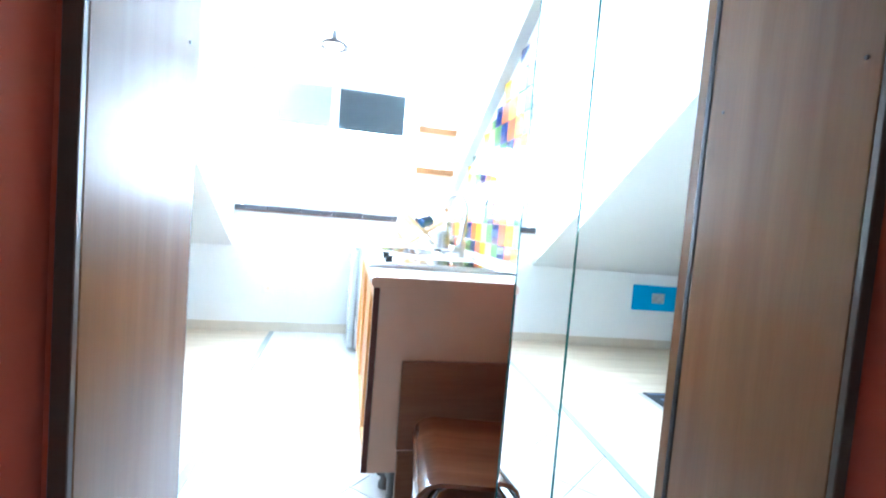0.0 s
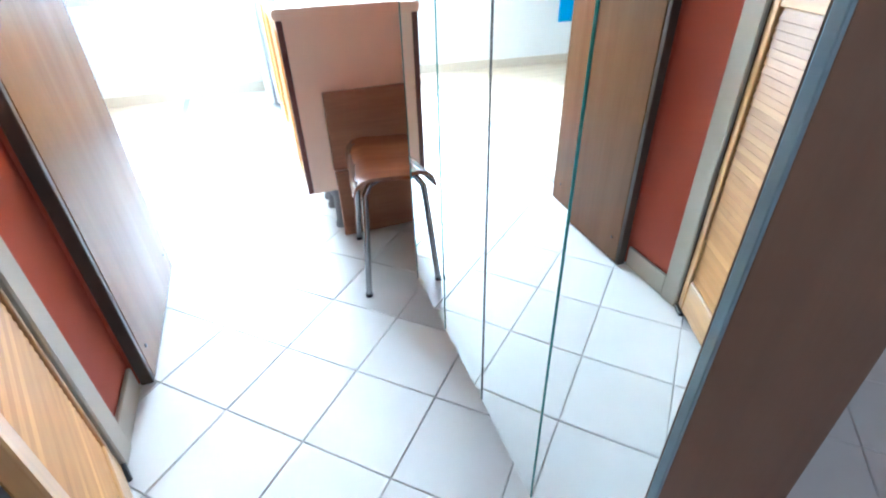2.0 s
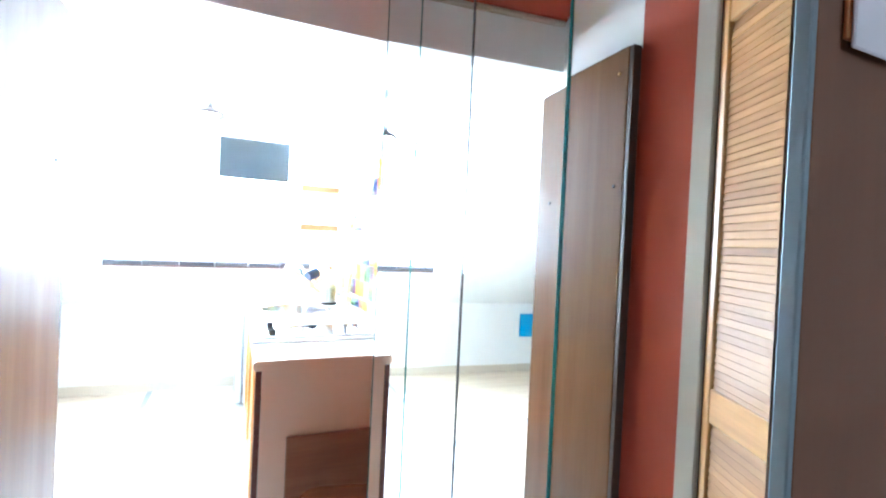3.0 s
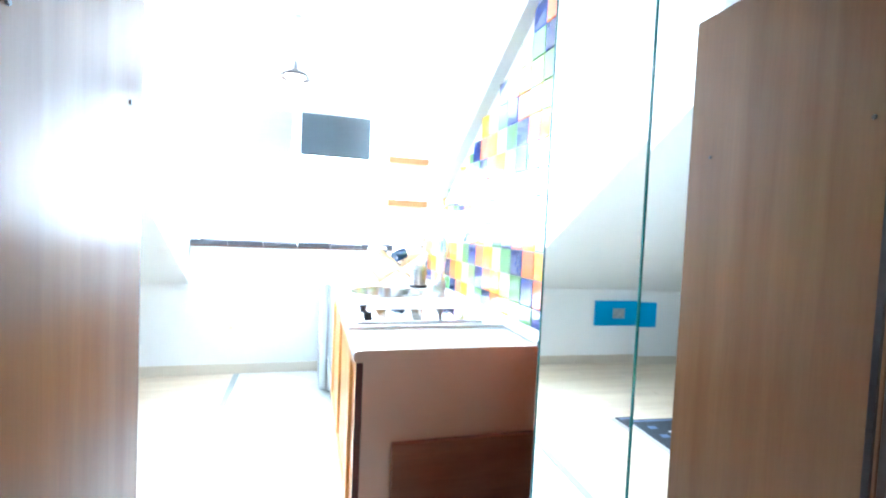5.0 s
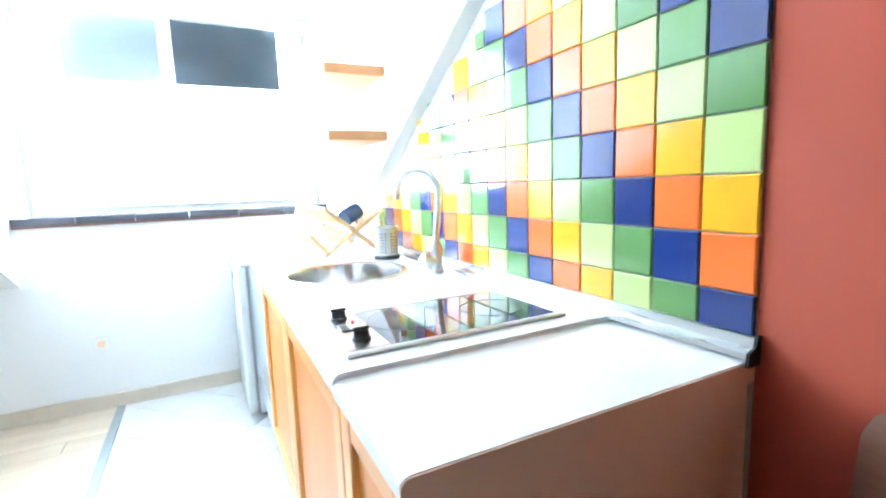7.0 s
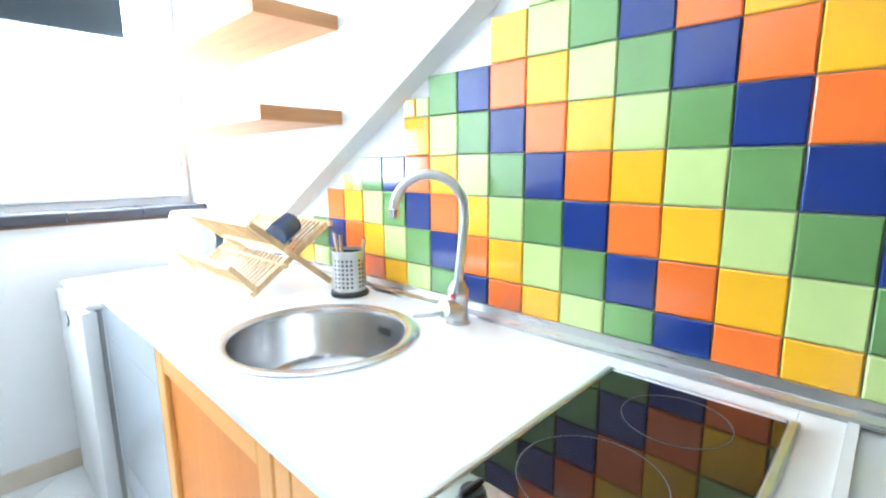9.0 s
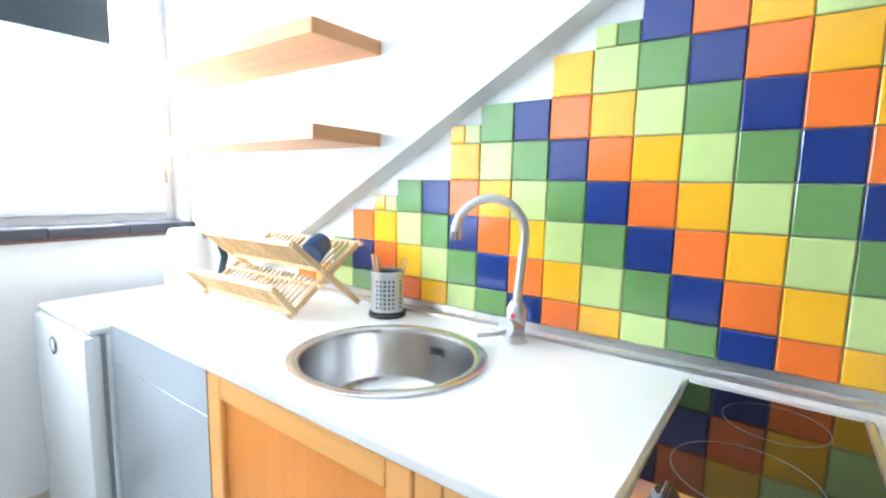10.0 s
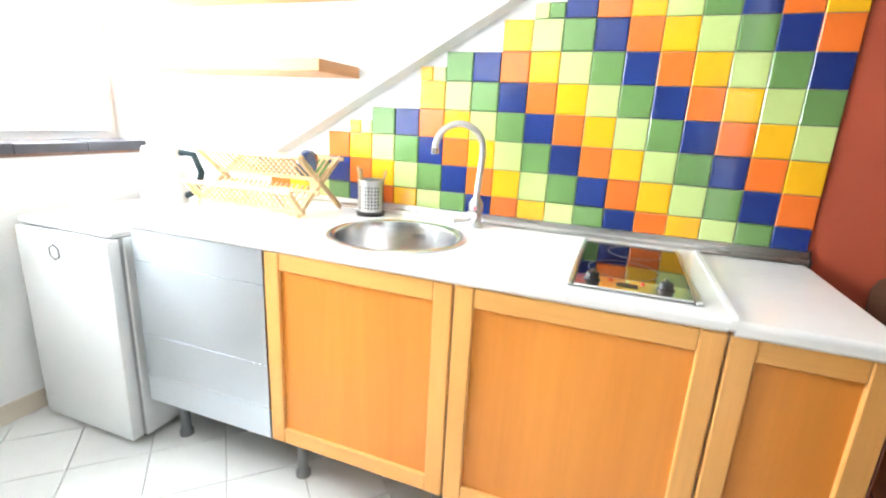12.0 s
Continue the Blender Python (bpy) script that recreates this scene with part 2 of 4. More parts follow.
M_RUGBLUE = shade("rug_blue_wool", (0.10, 0.14, 0.24), 0.95, vary=0.3, scale=60, bump=0.6, fine=400)
M_PHOTO = shade("grey_photo", (0.35, 0.35, 0.36), 0.4, vary=0.5, scale=25, bump=0.0)
M_ART = shade("slate_blue_print", (0.060, 0.092, 0.094), 0.04, vary=0.3, scale=5, bump=0.0)
M_CHAIRBACK = wood("dark_brown_plywood", (0.085, 0.037, 0.021), (0.120, 0.054, 0.031), 0.6, 1, 9, 0.03, 0.02, spec=0.2)
M_ROOF = shade("dark_slate_awning", (0.045, 0.06, 0.07), 0.5, vary=0.2, scale=4)
M_ROOF2 = shade("pale_grey_awning", (0.36, 0.41, 0.42), 0.6, vary=0.1, scale=4)
TILE_COLOURS = [("blue", (0.014, 0.030, 0.145)), ("green", (0.130, 0.250, 0.078)), ("pale_green", (0.49, 0.61, 0.22)),
                ("yellow", (0.75, 0.40, 0.015)), ("orange", (0.68, 0.145, 0.024))]
M_TILES = [shade(n + "_glaze", c, 0.10, vary=0.07, scale=14, bump=0.14, fine=20, per_object=0.05, coat=0.4) for n, c in TILE_COLOURS]


def mirror_material():
    m = bpy.data.materials.new("mirror_glass")
    m.use_nodes = True
    b = m.node_tree.nodes["Principled BSDF"]
    b.inputs["Base Color"].default_value = (0.86, 0.90, 0.89, 1)
    b.inputs["Metallic"].default_value = 1.0
    b.inputs["Roughness"].default_value = 0.0
    return m


def glass_material():
    m = bpy.data.materials.new("window_glass")
    m.use_nodes = True
    b = m.node_tree.nodes["Principled BSDF"]
    b.inputs["Transmission Weight"].default_value = 1.0
    b.inputs["Roughness"].default_value = 0.0
    b.inputs["IOR"].default_value = 1.1
    return m


M_BULB = shade("lit_bulb", (0.8, 0.8, 0.8), 0.4, bump=0.0)
M_BULB.node_tree.nodes["Principled BSDF"].inputs["Emission Color"].default_value = (1.0, 0.95, 0.85, 1)
M_BULB.node_tree.nodes["Principled BSDF"].inputs["Emission Strength"].default_value = 6.0
M_MIRROR, M_GLASS = mirror_material(), glass_material()
M_EDGEGLASS = shade("green_glass_edge", (0.02, 0.16, 0.15), 0.15, vary=0.05, bump=0.0)


# ---------------------------------------------------------------- mesh helpers
def joined(bm, other, m=None):
    me = bpy.data.meshes.new("tmp")
    if m is not None:
        bmesh.ops.transform(other, matrix=m, verts=other.verts)
    other.to_mesh(me)
    other.free()
    bm.from_mesh(me)
    bpy.data.meshes.remove(me)
    return bm


def box(x0, x1, y0, y1, z0, z1, bevel=0.0, seg=1, into=None, m=None):
    b = bmesh.new()
    bmesh.ops.create_cube(b, size=1, matrix=Matrix.Translation(((x0 + x1) / 2, (y0 + y1) / 2, (z0 + z1) / 2)) @ Matrix.Diagonal((abs(x1 - x0), abs(y1 - y0), abs(z1 - z0), 1)))
    if bevel:
        bmesh.ops.bevel(b, geom=b.edges[:], offset=bevel, segments=seg, affect='EDGES', profile=0.5)
    if m is not None:
        bmesh.ops.transform(b, matrix=m, verts=b.verts)
    return b if into is None else joined(into, b)


def cyl(r0, r1, h, m=None, seg=20, into=None, caps=True):
    b = bmesh.new()
    bmesh.ops.create_cone(b, cap_ends=caps, segments=seg, radius1=r0, radius2=r1, depth=h, matrix=Matrix.Translation((0, 0, h / 2)))
    if m is not None:
        bmesh.ops.transform(b, matrix=m, verts=b.verts)
    return b if into is None else joined(into, b)


def tube(points, r, seg=10, into=None):
    """A round bar along a line of points."""
    b = bmesh.new()
    pts = [Vector(p) for p in points]
    rings = []
    side = None
    for i, p in enumerate(pts):
        d = (pts[min(i + 1, len(pts) - 1)] - pts[max(i - 1, 0)]).normalized()
        if side is None:
            side = d.orthogonal().normalized()
        side = (side - d * side.dot(d)).normalized()
        up = d.cross(side)
        rings.append([b.verts.new(p + side * math.cos(2 * math.pi * k / seg) * r + up * math.sin(2 * math.pi * k / seg) * r) for k in range(seg)])
    for a, c in zip(rings, rings[1:]):
        for k in range(seg):
            b.faces.new((a[k], a[(k + 1) % seg], c[(k + 1) % seg], c[k]))
    b.faces.new(rings[0][::-1])
    b.faces.new(rings[-1])
    return b if into is None else joined(into, b)


def turned(profile, seg=32, m=None, into=None, caps=True):
    """A lathe shape from (radius, height) pairs."""
    b = bmesh.new()
    rings = []
    for r, z in profile:
        rings.append([b.verts.new((r * math.cos(2 * math.pi * k / seg), r * math.sin(2 * math.pi * k / seg), z)) for k in range(seg)])
    for a, c in zip(rings, rings[1:]):
        for k in range(seg):
            b.faces.new((a[k], a[(k + 1) % seg], c[(k + 1) % seg], c[k]))
    for ring, flip in ((rings[0], True), (rings[-1], False)):
        if caps and (ring[0].co - ring[seg // 2].co).length > 1e-4:
            b.faces.new(ring[::-1] if flip else ring)
    bmesh.ops.remove_doubles(b, verts=b.verts, dist=1e-5)
    if m is not None:
        bmesh.ops.transform(b, matrix=m, verts=b.verts)
    return b if into is None else joined(into, b)


def prism(outline, axis, a, c, into=None):
    """An outline in the plane across one axis, drawn out from a to c."""
    b = bmesh.new()

    def at(p, v):
        return {'x': (v, p[0], p[1]), 'y': (p[0], v, p[1]), 'z': (p[0], p[1], v)}[axis]
    lo = [b.verts.new(at(p, a)) for p in outline]
    hi = [b.verts.new(at(p, c)) for p in outline]
    n = len(outline)
    b.faces.new(lo)
    b.faces.new(hi[::-1])
    for i in range(n):
        b.faces.new((lo[i], hi[i], hi[(i + 1) % n], lo[(i + 1) % n]))
    bmesh.ops.recalc_face_normals(b, faces=b.faces)
    return b if into is None else joined(into, b)


def mesh_of(name, bm, material, smooth=False):
    bmesh.ops.recalc_face_normals(bm, faces=bm.faces)
    me = bpy.data.meshes.new(name)
    bm.to_mesh(me)
    bm.free()
    me.materials.append(material)
    if smooth:
        for f in me.polygons:
            f.use_smooth = True
        me.set_sharp_from_angle(angle=radians(38))
    return me


def part(name, bm, material, parent, label="", smooth=False):
    ob = new(name, mesh_of(name, bm, material, smooth))
    ob.parent = parent
    return tagged(ob, label)


def thing(name, label, category, at=(0, 0, 0), group="", kind=""):
    ob = new(name)
    ob.location = at
    ob.empty_display_size = 0.1
    return tagged(ob, label, category, group, kind)


def solid(name, bm, material, label, category, kind="", group="", smooth=False):
    return tagged(new(name, mesh_of(name, bm, material, smooth)), label, category, group, kind)


def structure(name, bm, material, label, category="wall"):
    return solid(name, bm, material, label, category, kind="structure")


# ---------------------------------------------------------------- shell
ground = structure("floor", box(ROOM_L - 0.2, HALL_R + 0.2, BACK_Y - 0.2, END_Y + 0.3, -0.12, -0.008), M_GROUT, "grey grouted screed under the pale floor tiles", "floor")

# right wall: red by the corridor, white behind the kitchen tiles
structure("wall_right_red", box(0.0, 0.14, MIRROR_Y1 + 0.02, -0.0015, 0, 2.6), M_RED, "brick-red painted wall beside the kitchen counter")
wall_tiled = structure("wall_right_kitchen", box(0.004, 0.14, -0.001, END_Y + 0.3, 0, 2.6), M_WHITE, "white wall with a chequer of coloured glazed tiles")
cheek = prism([(-0.12, slope_c(-0.12)), (END_Y + 0.3, slope_c(END_Y + 0.3)), (END_Y + 0.3, 2.6), (-0.12, 2.6)], 'x', DORM_R, 0.0038)
for v in cheek.verts:
    if v.co.x > -0.01 and v.co.z < 2.5:
        v.co.z -= 0.018          # soft, run-out plaster edge
structure("wall_right_cheek", cheek, M_WHITE, "white plastered dormer cheek with a narrow sloping soffit over the tiles")

# window wall with the dormer openings
WIN_Z0, WIN_Z1 = 1.085, 2.32
WINS = [(-1.63, -0.06), (-5.26, -3.74)]


def end_wall():
    b = bmesh.new()
    xs = [ROOM_L, WINS[1][0], WINS[1][1], WINS[0][0], WINS[0][1], 0.004]
    for i in range(5):
        x0, x1 = xs[i], xs[i + 1]
        if i in (1, 3):
            box(x0, x1, END_Y, END_Y + 0.30, 0, WIN_Z0, into=b)
            box(x0, x1, END_Y, END_Y + 0.30, WIN_Z1, 2.6, into=b)
        else:
            box(x0, x1, END_Y, END_Y + 0.30, 0, 2.6, into=b)
    return b


structure("wall_window", end_wall(), M_WHITE, "white wall under and around the dormer windows")
structure("wall_gable", box(ROOM_L - 0.15, ROOM_L, ROOM_Y0 - 0.15, END_Y + 0.3, 0, 2.6), M_WHITE, "plain white gable wall")
structure("wall_room_back", box(ROOM_L, WALL_LX - 0.001, ROOM_Y0 - 0.12, ROOM_Y0, 0, 2.7), M_WHITE, "plain white wall beside the corridor mouth")
for x0, x1, tag in ((DORM2_R, DORM_L, "middle"), (ROOM_L, DORM2_L, "gable")):
    structure("ceiling_slope_" + tag, prism([(ROOM_Y0, slope_l(ROOM_Y0)), (END_Y, slope_l(END_Y)), (END_Y, slope_l(END_Y) + 0.12), (ROOM_Y0, slope_l(ROOM_Y0) + 0.12)], 'x', x0 + 0.06, x1 - 0.06), M_WHITE, "white sloping attic ceiling", "ceiling")
for x, w in ((DORM_L, -0.06), (DORM2_R, 0.06), (DORM2_L, -0.06)):
    structure("wall_dormer_cheek", prism([(ROOM_Y0, slope_l(ROOM_Y0)), (END_Y, slope_l(END_Y)), (END_Y, 2.37), (ROOM_Y0, 2.37)], 'x', x, x + w), M_WHITE, "white triangular dormer cheek wall")
structure("ceiling_dormer", box(ROOM_L, 0.0, ROOM_Y0, END_Y + 0.3, 2.37, 2.47), M_WHITE, "white dormer ceiling", "ceiling")

# corridor: beam, red sloping ceiling, walls
structure("beam", box(WALL_LX, 0.0, ROOM_Y0 - 0.02, ROOM_Y0 + 0.07, 2.13, 2.339), M_WHITE, "white beam across the corridor mouth", "beam")
structure("trim_beam", box(WALL_LX + 0.01, 0.0, ROOM_Y0 - 0.045, ROOM_Y0 - 0.021, 2.315, 2.338, 0.006), M_CREAM, "cream moulding under the red ceiling", "moulding")
structure("ceiling_corridor_slope", prism([(ROOM_Y0 - 0.02, 2.34), (-1.9, 2.34 + 0.6 * 1.76), (-1.9, 2.46 + 0.6 * 1.76), (ROOM_Y0 - 0.02, 2.46)], 'x', WALL_LX - 0.1, HALL_R), M_RED, "red painted sloping corridor ceiling", "ceiling")
structure("ceiling_hall", box(WALL_LX - 0.9, HALL_R + 0.1, BACK_Y - 0.1, -1.9, 3.396, 3.5), M_WHITE, "white ceiling behind the corridor", "ceiling")
structure("wall_corridor_upper", box(WALL_LX - 0.12, WALL_LX, PANEL_Y0 - 0.003, ROOM_Y0 - 0.001, 2.03, 3.5), M_WHITE, "white wall over the wooden panel")
structure("wall_corridor_lower", box(WALL_LX - 0.12, PANEL_X - 0.035, PANEL_Y0 - 0.003, ROOM_Y0 - 0.001, 0, 2.0295), M_RED, "brick-red wall behind the wooden panel")
structure("wall_corridor_red", box(WALL_LX - 0.12, WALL_LX, DOOR_Y + 0.04, PANEL_Y0 - 0.004, 0, 3.5), M_RED, "brick-red painted corridor wall")
structure("wall_over_door", box(WALL_LX - 0.12, WALL_LX, DOOR_Y - 0.585, DOOR_Y + 0.039, 2.14, 3.5), M_RED, "brick-red wall over the louvred door")
structure("wall_corridor_near", box(WALL_LX - 0.12, WALL_LX, BACK_Y, DOOR_Y - 0.586, 0, 3.5), M_RED, "brick-red painted corridor wall")
structure("wall_closet", prism([(-2.1, DOOR_Y - 0.675), (-1.397, DOOR_Y - 0.675), (-1.397, DOOR_Y - 0.625), (-2.05, DOOR_Y - 0.625), (-2.05, DOOR_Y + 0.085), (-1.397, DOOR_Y + 0.085), (-1.397, DOOR_Y + 0.135), (-2.1, DOOR_Y + 0.135)], 'z', 0, 2.3), M_WHITE, "white closet behind the louvred door")
structure("ceiling_closet", box(-2.1, -1.393, DOOR_Y - 0.675, DOOR_Y + 0.135, 2.301, 2.35), M_WHITE, "white closet ceiling", "ceiling")
# unseen back wall; its opening is added to let the hall fill lamp in
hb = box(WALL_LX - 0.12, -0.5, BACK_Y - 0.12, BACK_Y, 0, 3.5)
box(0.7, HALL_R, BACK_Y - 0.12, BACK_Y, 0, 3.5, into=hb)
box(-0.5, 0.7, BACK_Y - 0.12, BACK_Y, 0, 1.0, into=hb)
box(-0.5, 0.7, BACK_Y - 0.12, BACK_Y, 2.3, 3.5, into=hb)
structure("wall_hall_back", hb, M_WHITE, "plain unseen wall with an added opening for the fill lamp")
structure("wall_hall_right", box(HALL_R, HALL_R + 0.12, BACK_Y - 0.12, -0.53, 0, 3.5), M_WHITE, "plain wall of the side hall")
structure("wall_hall_front", box(0.141, HALL_R, -0.65, -0.53, 0, 3.5), M_WHITE, "plain wall of the side hall")

# skirting
structure("baseboard_window_wall", box(ROOM_L, -0.02, END_Y - 0.012, END_Y - 0.001, 0, 0.085, 0.003), M_SKIRT, "beige tile skirting along the window wall", "skirting")
structure("baseboard_corridor", box(WALL_LX + 0.001, WALL_LX + 0.014, DOOR_Y + 0.079, PANEL_Y0 - 0.022, 0, 0.085, 0.003), M_CREAM, "cream painted skirting under the red wall", "skirting")
structure("trim_floor_strip", box(-1.335, -1.295, ROOM_Y0, END_Y - 0.013, -0.007, 0.003), M_STONE, "grey stone strip between planks and tiles", "threshold")


# ---------------------------------------------------------------- corridor things
def wood_panel():
    t = thing("wood_panel", "tall walnut laminate panel with dark edges lining the corridor mouth", "wall panel")
    part("board", box(PANEL_X - 0.034, PANEL_X, PANEL_Y0, PANEL_END, 0.004, 2.03, 0.002), M_PANEL, t)
    part("edge_strip", box(PANEL_X - 0.034, PANEL_X - 0.001, PANEL_Y0 - 0.020, PANEL_Y0 - 0.0005, 0.004, 2.028, 0.002), M_DARKWOOD, t, "dark brown edge strip")
    for y, z in ((-0.600, 1.58), (-0.105, 1.557), (-0.600, 0.10), (-0.075, 0.10), (-0.600, 1.95)):
        part("screw_cap", cyl(0.006, 0.005, 0.004, pose(PANEL_X, y, z, 0, 90, 0), 12), M_SHELF if z > 1.8 else M_DARKWOOD, t, "round screw cap")
    return t


wood_panel()


def louvre_door():
    """A louvred pine leaf, hinged at its far edge and standing ajar."""
    t = thing("louvred_door", "varnished pine louvred closet door standing ajar", "door", (WALL_LX - 0.002, DOOR_Y, 0), kind="structure")
    t.rotation_euler = (0, 0, radians(180 + 22))
    w, h, d = 0.55, 2.06, 0.024
    def leaf(name, y0, y1, z0, z1, mat):
        return part(name, box(-d / 2, d / 2, y0, y1, z0, z1, 0.003), mat, t)
    leaf("stile", 0.0, 0.034, 0.02, h, M_PINE_UP)
    leaf("stile", w - 0.055, w, 0.02, h, M_PINE_UP)
    leaf("bottom_rail", 0.0345, w - 0.0555, 0.02, 0.14, M_PINE)
    leaf("middle_rail", 0.0345, w - 0.0555, 0.93, 1.02, M_PINE)
    leaf("top_rail", 0.0345, w - 0.0555, h - 0.09, h, M_PINE)
    slat = mesh_of("slat", box(-0.0185, 0.0185, 0.0345, w - 0.0555, -0.0026, 0.0026, 0.0012, m=pose(0, 0, 0, 0, -76, 0)), M_LOUVRE)
    for z0, z1 in ((0.14, 0.93), (1.02, h - 0.09)):
        n = int((z1 - z0) / 0.0195)
        for i in range(n):
            s = new("slat", slat)
            s.location = (0, 0, z0 + (i + 0.5) * (z1 - z0) / n)
            s.parent = t
    part("handle", tube([(-0.014, w - 0.028, 0.98), (-0.045, w - 0.03, 0.995), (-0.055, w - 0.03, 1.06), (-0.052, w - 0.03, 1.12), (-0.038, w - 0.028, 1.165), (-0.014, w - 0.028, 1.18)], 0.006), M_STEEL, t, "curved brushed steel bar handle", smooth=True)
    part("pivot_bracket", box(-0.022, 0.022, -0.012, 0.05, 0.004, 0.019, 0.003), M_BLACK, t, "dark pivot bracket")
    return t


louvre_door()
door_frame = thing("door_frame", "cream painted door frame with a flat architrave", "door frame", kind="structure")
part("architrave", box(WALL_LX + 0.001, WALL_LX + 0.018, DOOR_Y + 0.010, DOOR_Y + 0.077, 0, 2.20, 0.004), M_CREAM, door_frame)
part("architrave", box(WALL_LX + 0.001, WALL_LX + 0.018, DOOR_Y - 0.625, DOOR_Y - 0.560, 0, 2.20, 0.004), M_CREAM, door_frame)
part("head_architrave", box(WALL_LX + 0.001, WALL_LX + 0.018, DOOR_Y - 0.559, DOOR_Y + 0.009, 2.13, 2.20, 0.004), M_CREAM, door_frame)
part("jamb", box(WALL_LX - 0.12, WALL_LX, DOOR_Y + 0.015, DOOR_Y + 0.038, 0, 2.139, 0.002), M_DARKWOOD, door_frame, "brown stained jamb lining")
part("jamb", box(WALL_LX - 0.12, WALL_LX, DOOR_Y - 0.584, DOOR_Y - 0.562, 0, 2.139, 0.002), M_DARKWOOD, door_frame, "brown stained jamb lining")


def mirror_cabinet():
    t = thing("mirror_cabinet", "tall cabinet with full-height mirror doors and a brown end board", "cabinet")
    x0, x1, foot = MIRROR_X, -0.13, 0.178          # the doors end above an open toe space
    part("carcass", box(x0 + 0.065, x1, MIRROR_Y0 + 0.022, MIRROR_Y1 - 0.002, foot + 0.002, 2.5), M_PANEL, t)
    part("end_board", box(x0 + 0.0045, x1, MIRROR_Y0 - 0.006, MIRROR_Y0 + 0.003, 0.002, 2.5, 0.002), M_END, t, "brown laminate end board")
    part("plinth", box(x0 + 0.135, x1 - 0.01, MIRROR_Y0 + 0.004, MIRROR_Y1 - 0.02, 0.001, foot + 0.001), M_SKIRT, t, "pale plinth board set back")
    for i, ((xa, ya), (xb, yb)) in enumerate(zip(MIRROR, MIRROR[1:])):
        m = Matrix.Translation(((xa + xb) / 2, (ya + yb) / 2, 0)) @ Matrix.Rotation(math.atan2(xa - xb, yb - ya), 4, 'Z')
        h = math.hypot(xb - xa, yb - ya) / 2 - 0.0015
        leaf = part("mirror_door", box(0, 0.006, -h, h, foot, 2.5, m=m), M_MIRROR, t, "clear mirror glass door")
        part("glass_edge", box(-0.0012, 0.0064, h - 0.0012, h + (0.0035 if i == 1 else 0.0022), foot, 2.5, m=m), M_EDGEGLASS if i != 1 else M_BLACK, leaf, "ground glass edge")
        part("backing", box(0.0065, 0.024, -h, h, foot, 2.5, m=m), M_DARKWOOD, leaf)
    part("frame_strip", box(x0 - 0.002, x0 + 0.004, MIRROR_Y0 - 0.007, MIRROR_Y0 + 0.003, 0.002, 2.5, 0.001), M_FRAME, t, "blue-grey aluminium frame strip")
    return t


mirror_cabinet()
paper = thing("paper_notice", "white paper notice pinned to the brown end board", "paper")
part("sheet", box(-0.412, -0.23, MIRROR_Y0 - 0.013, MIRROR_Y0 - 0.0105, 1.492, 1.60, 0.001), M_PAPER, paper)
part("backing_sheet", box(-0.413, -0.24, MIRROR_Y0 - 0.010, MIRROR_Y0 - 0.0065, 1.498, 1.605, 0.001), M_SHELF, paper, "yellowed sheet behind")


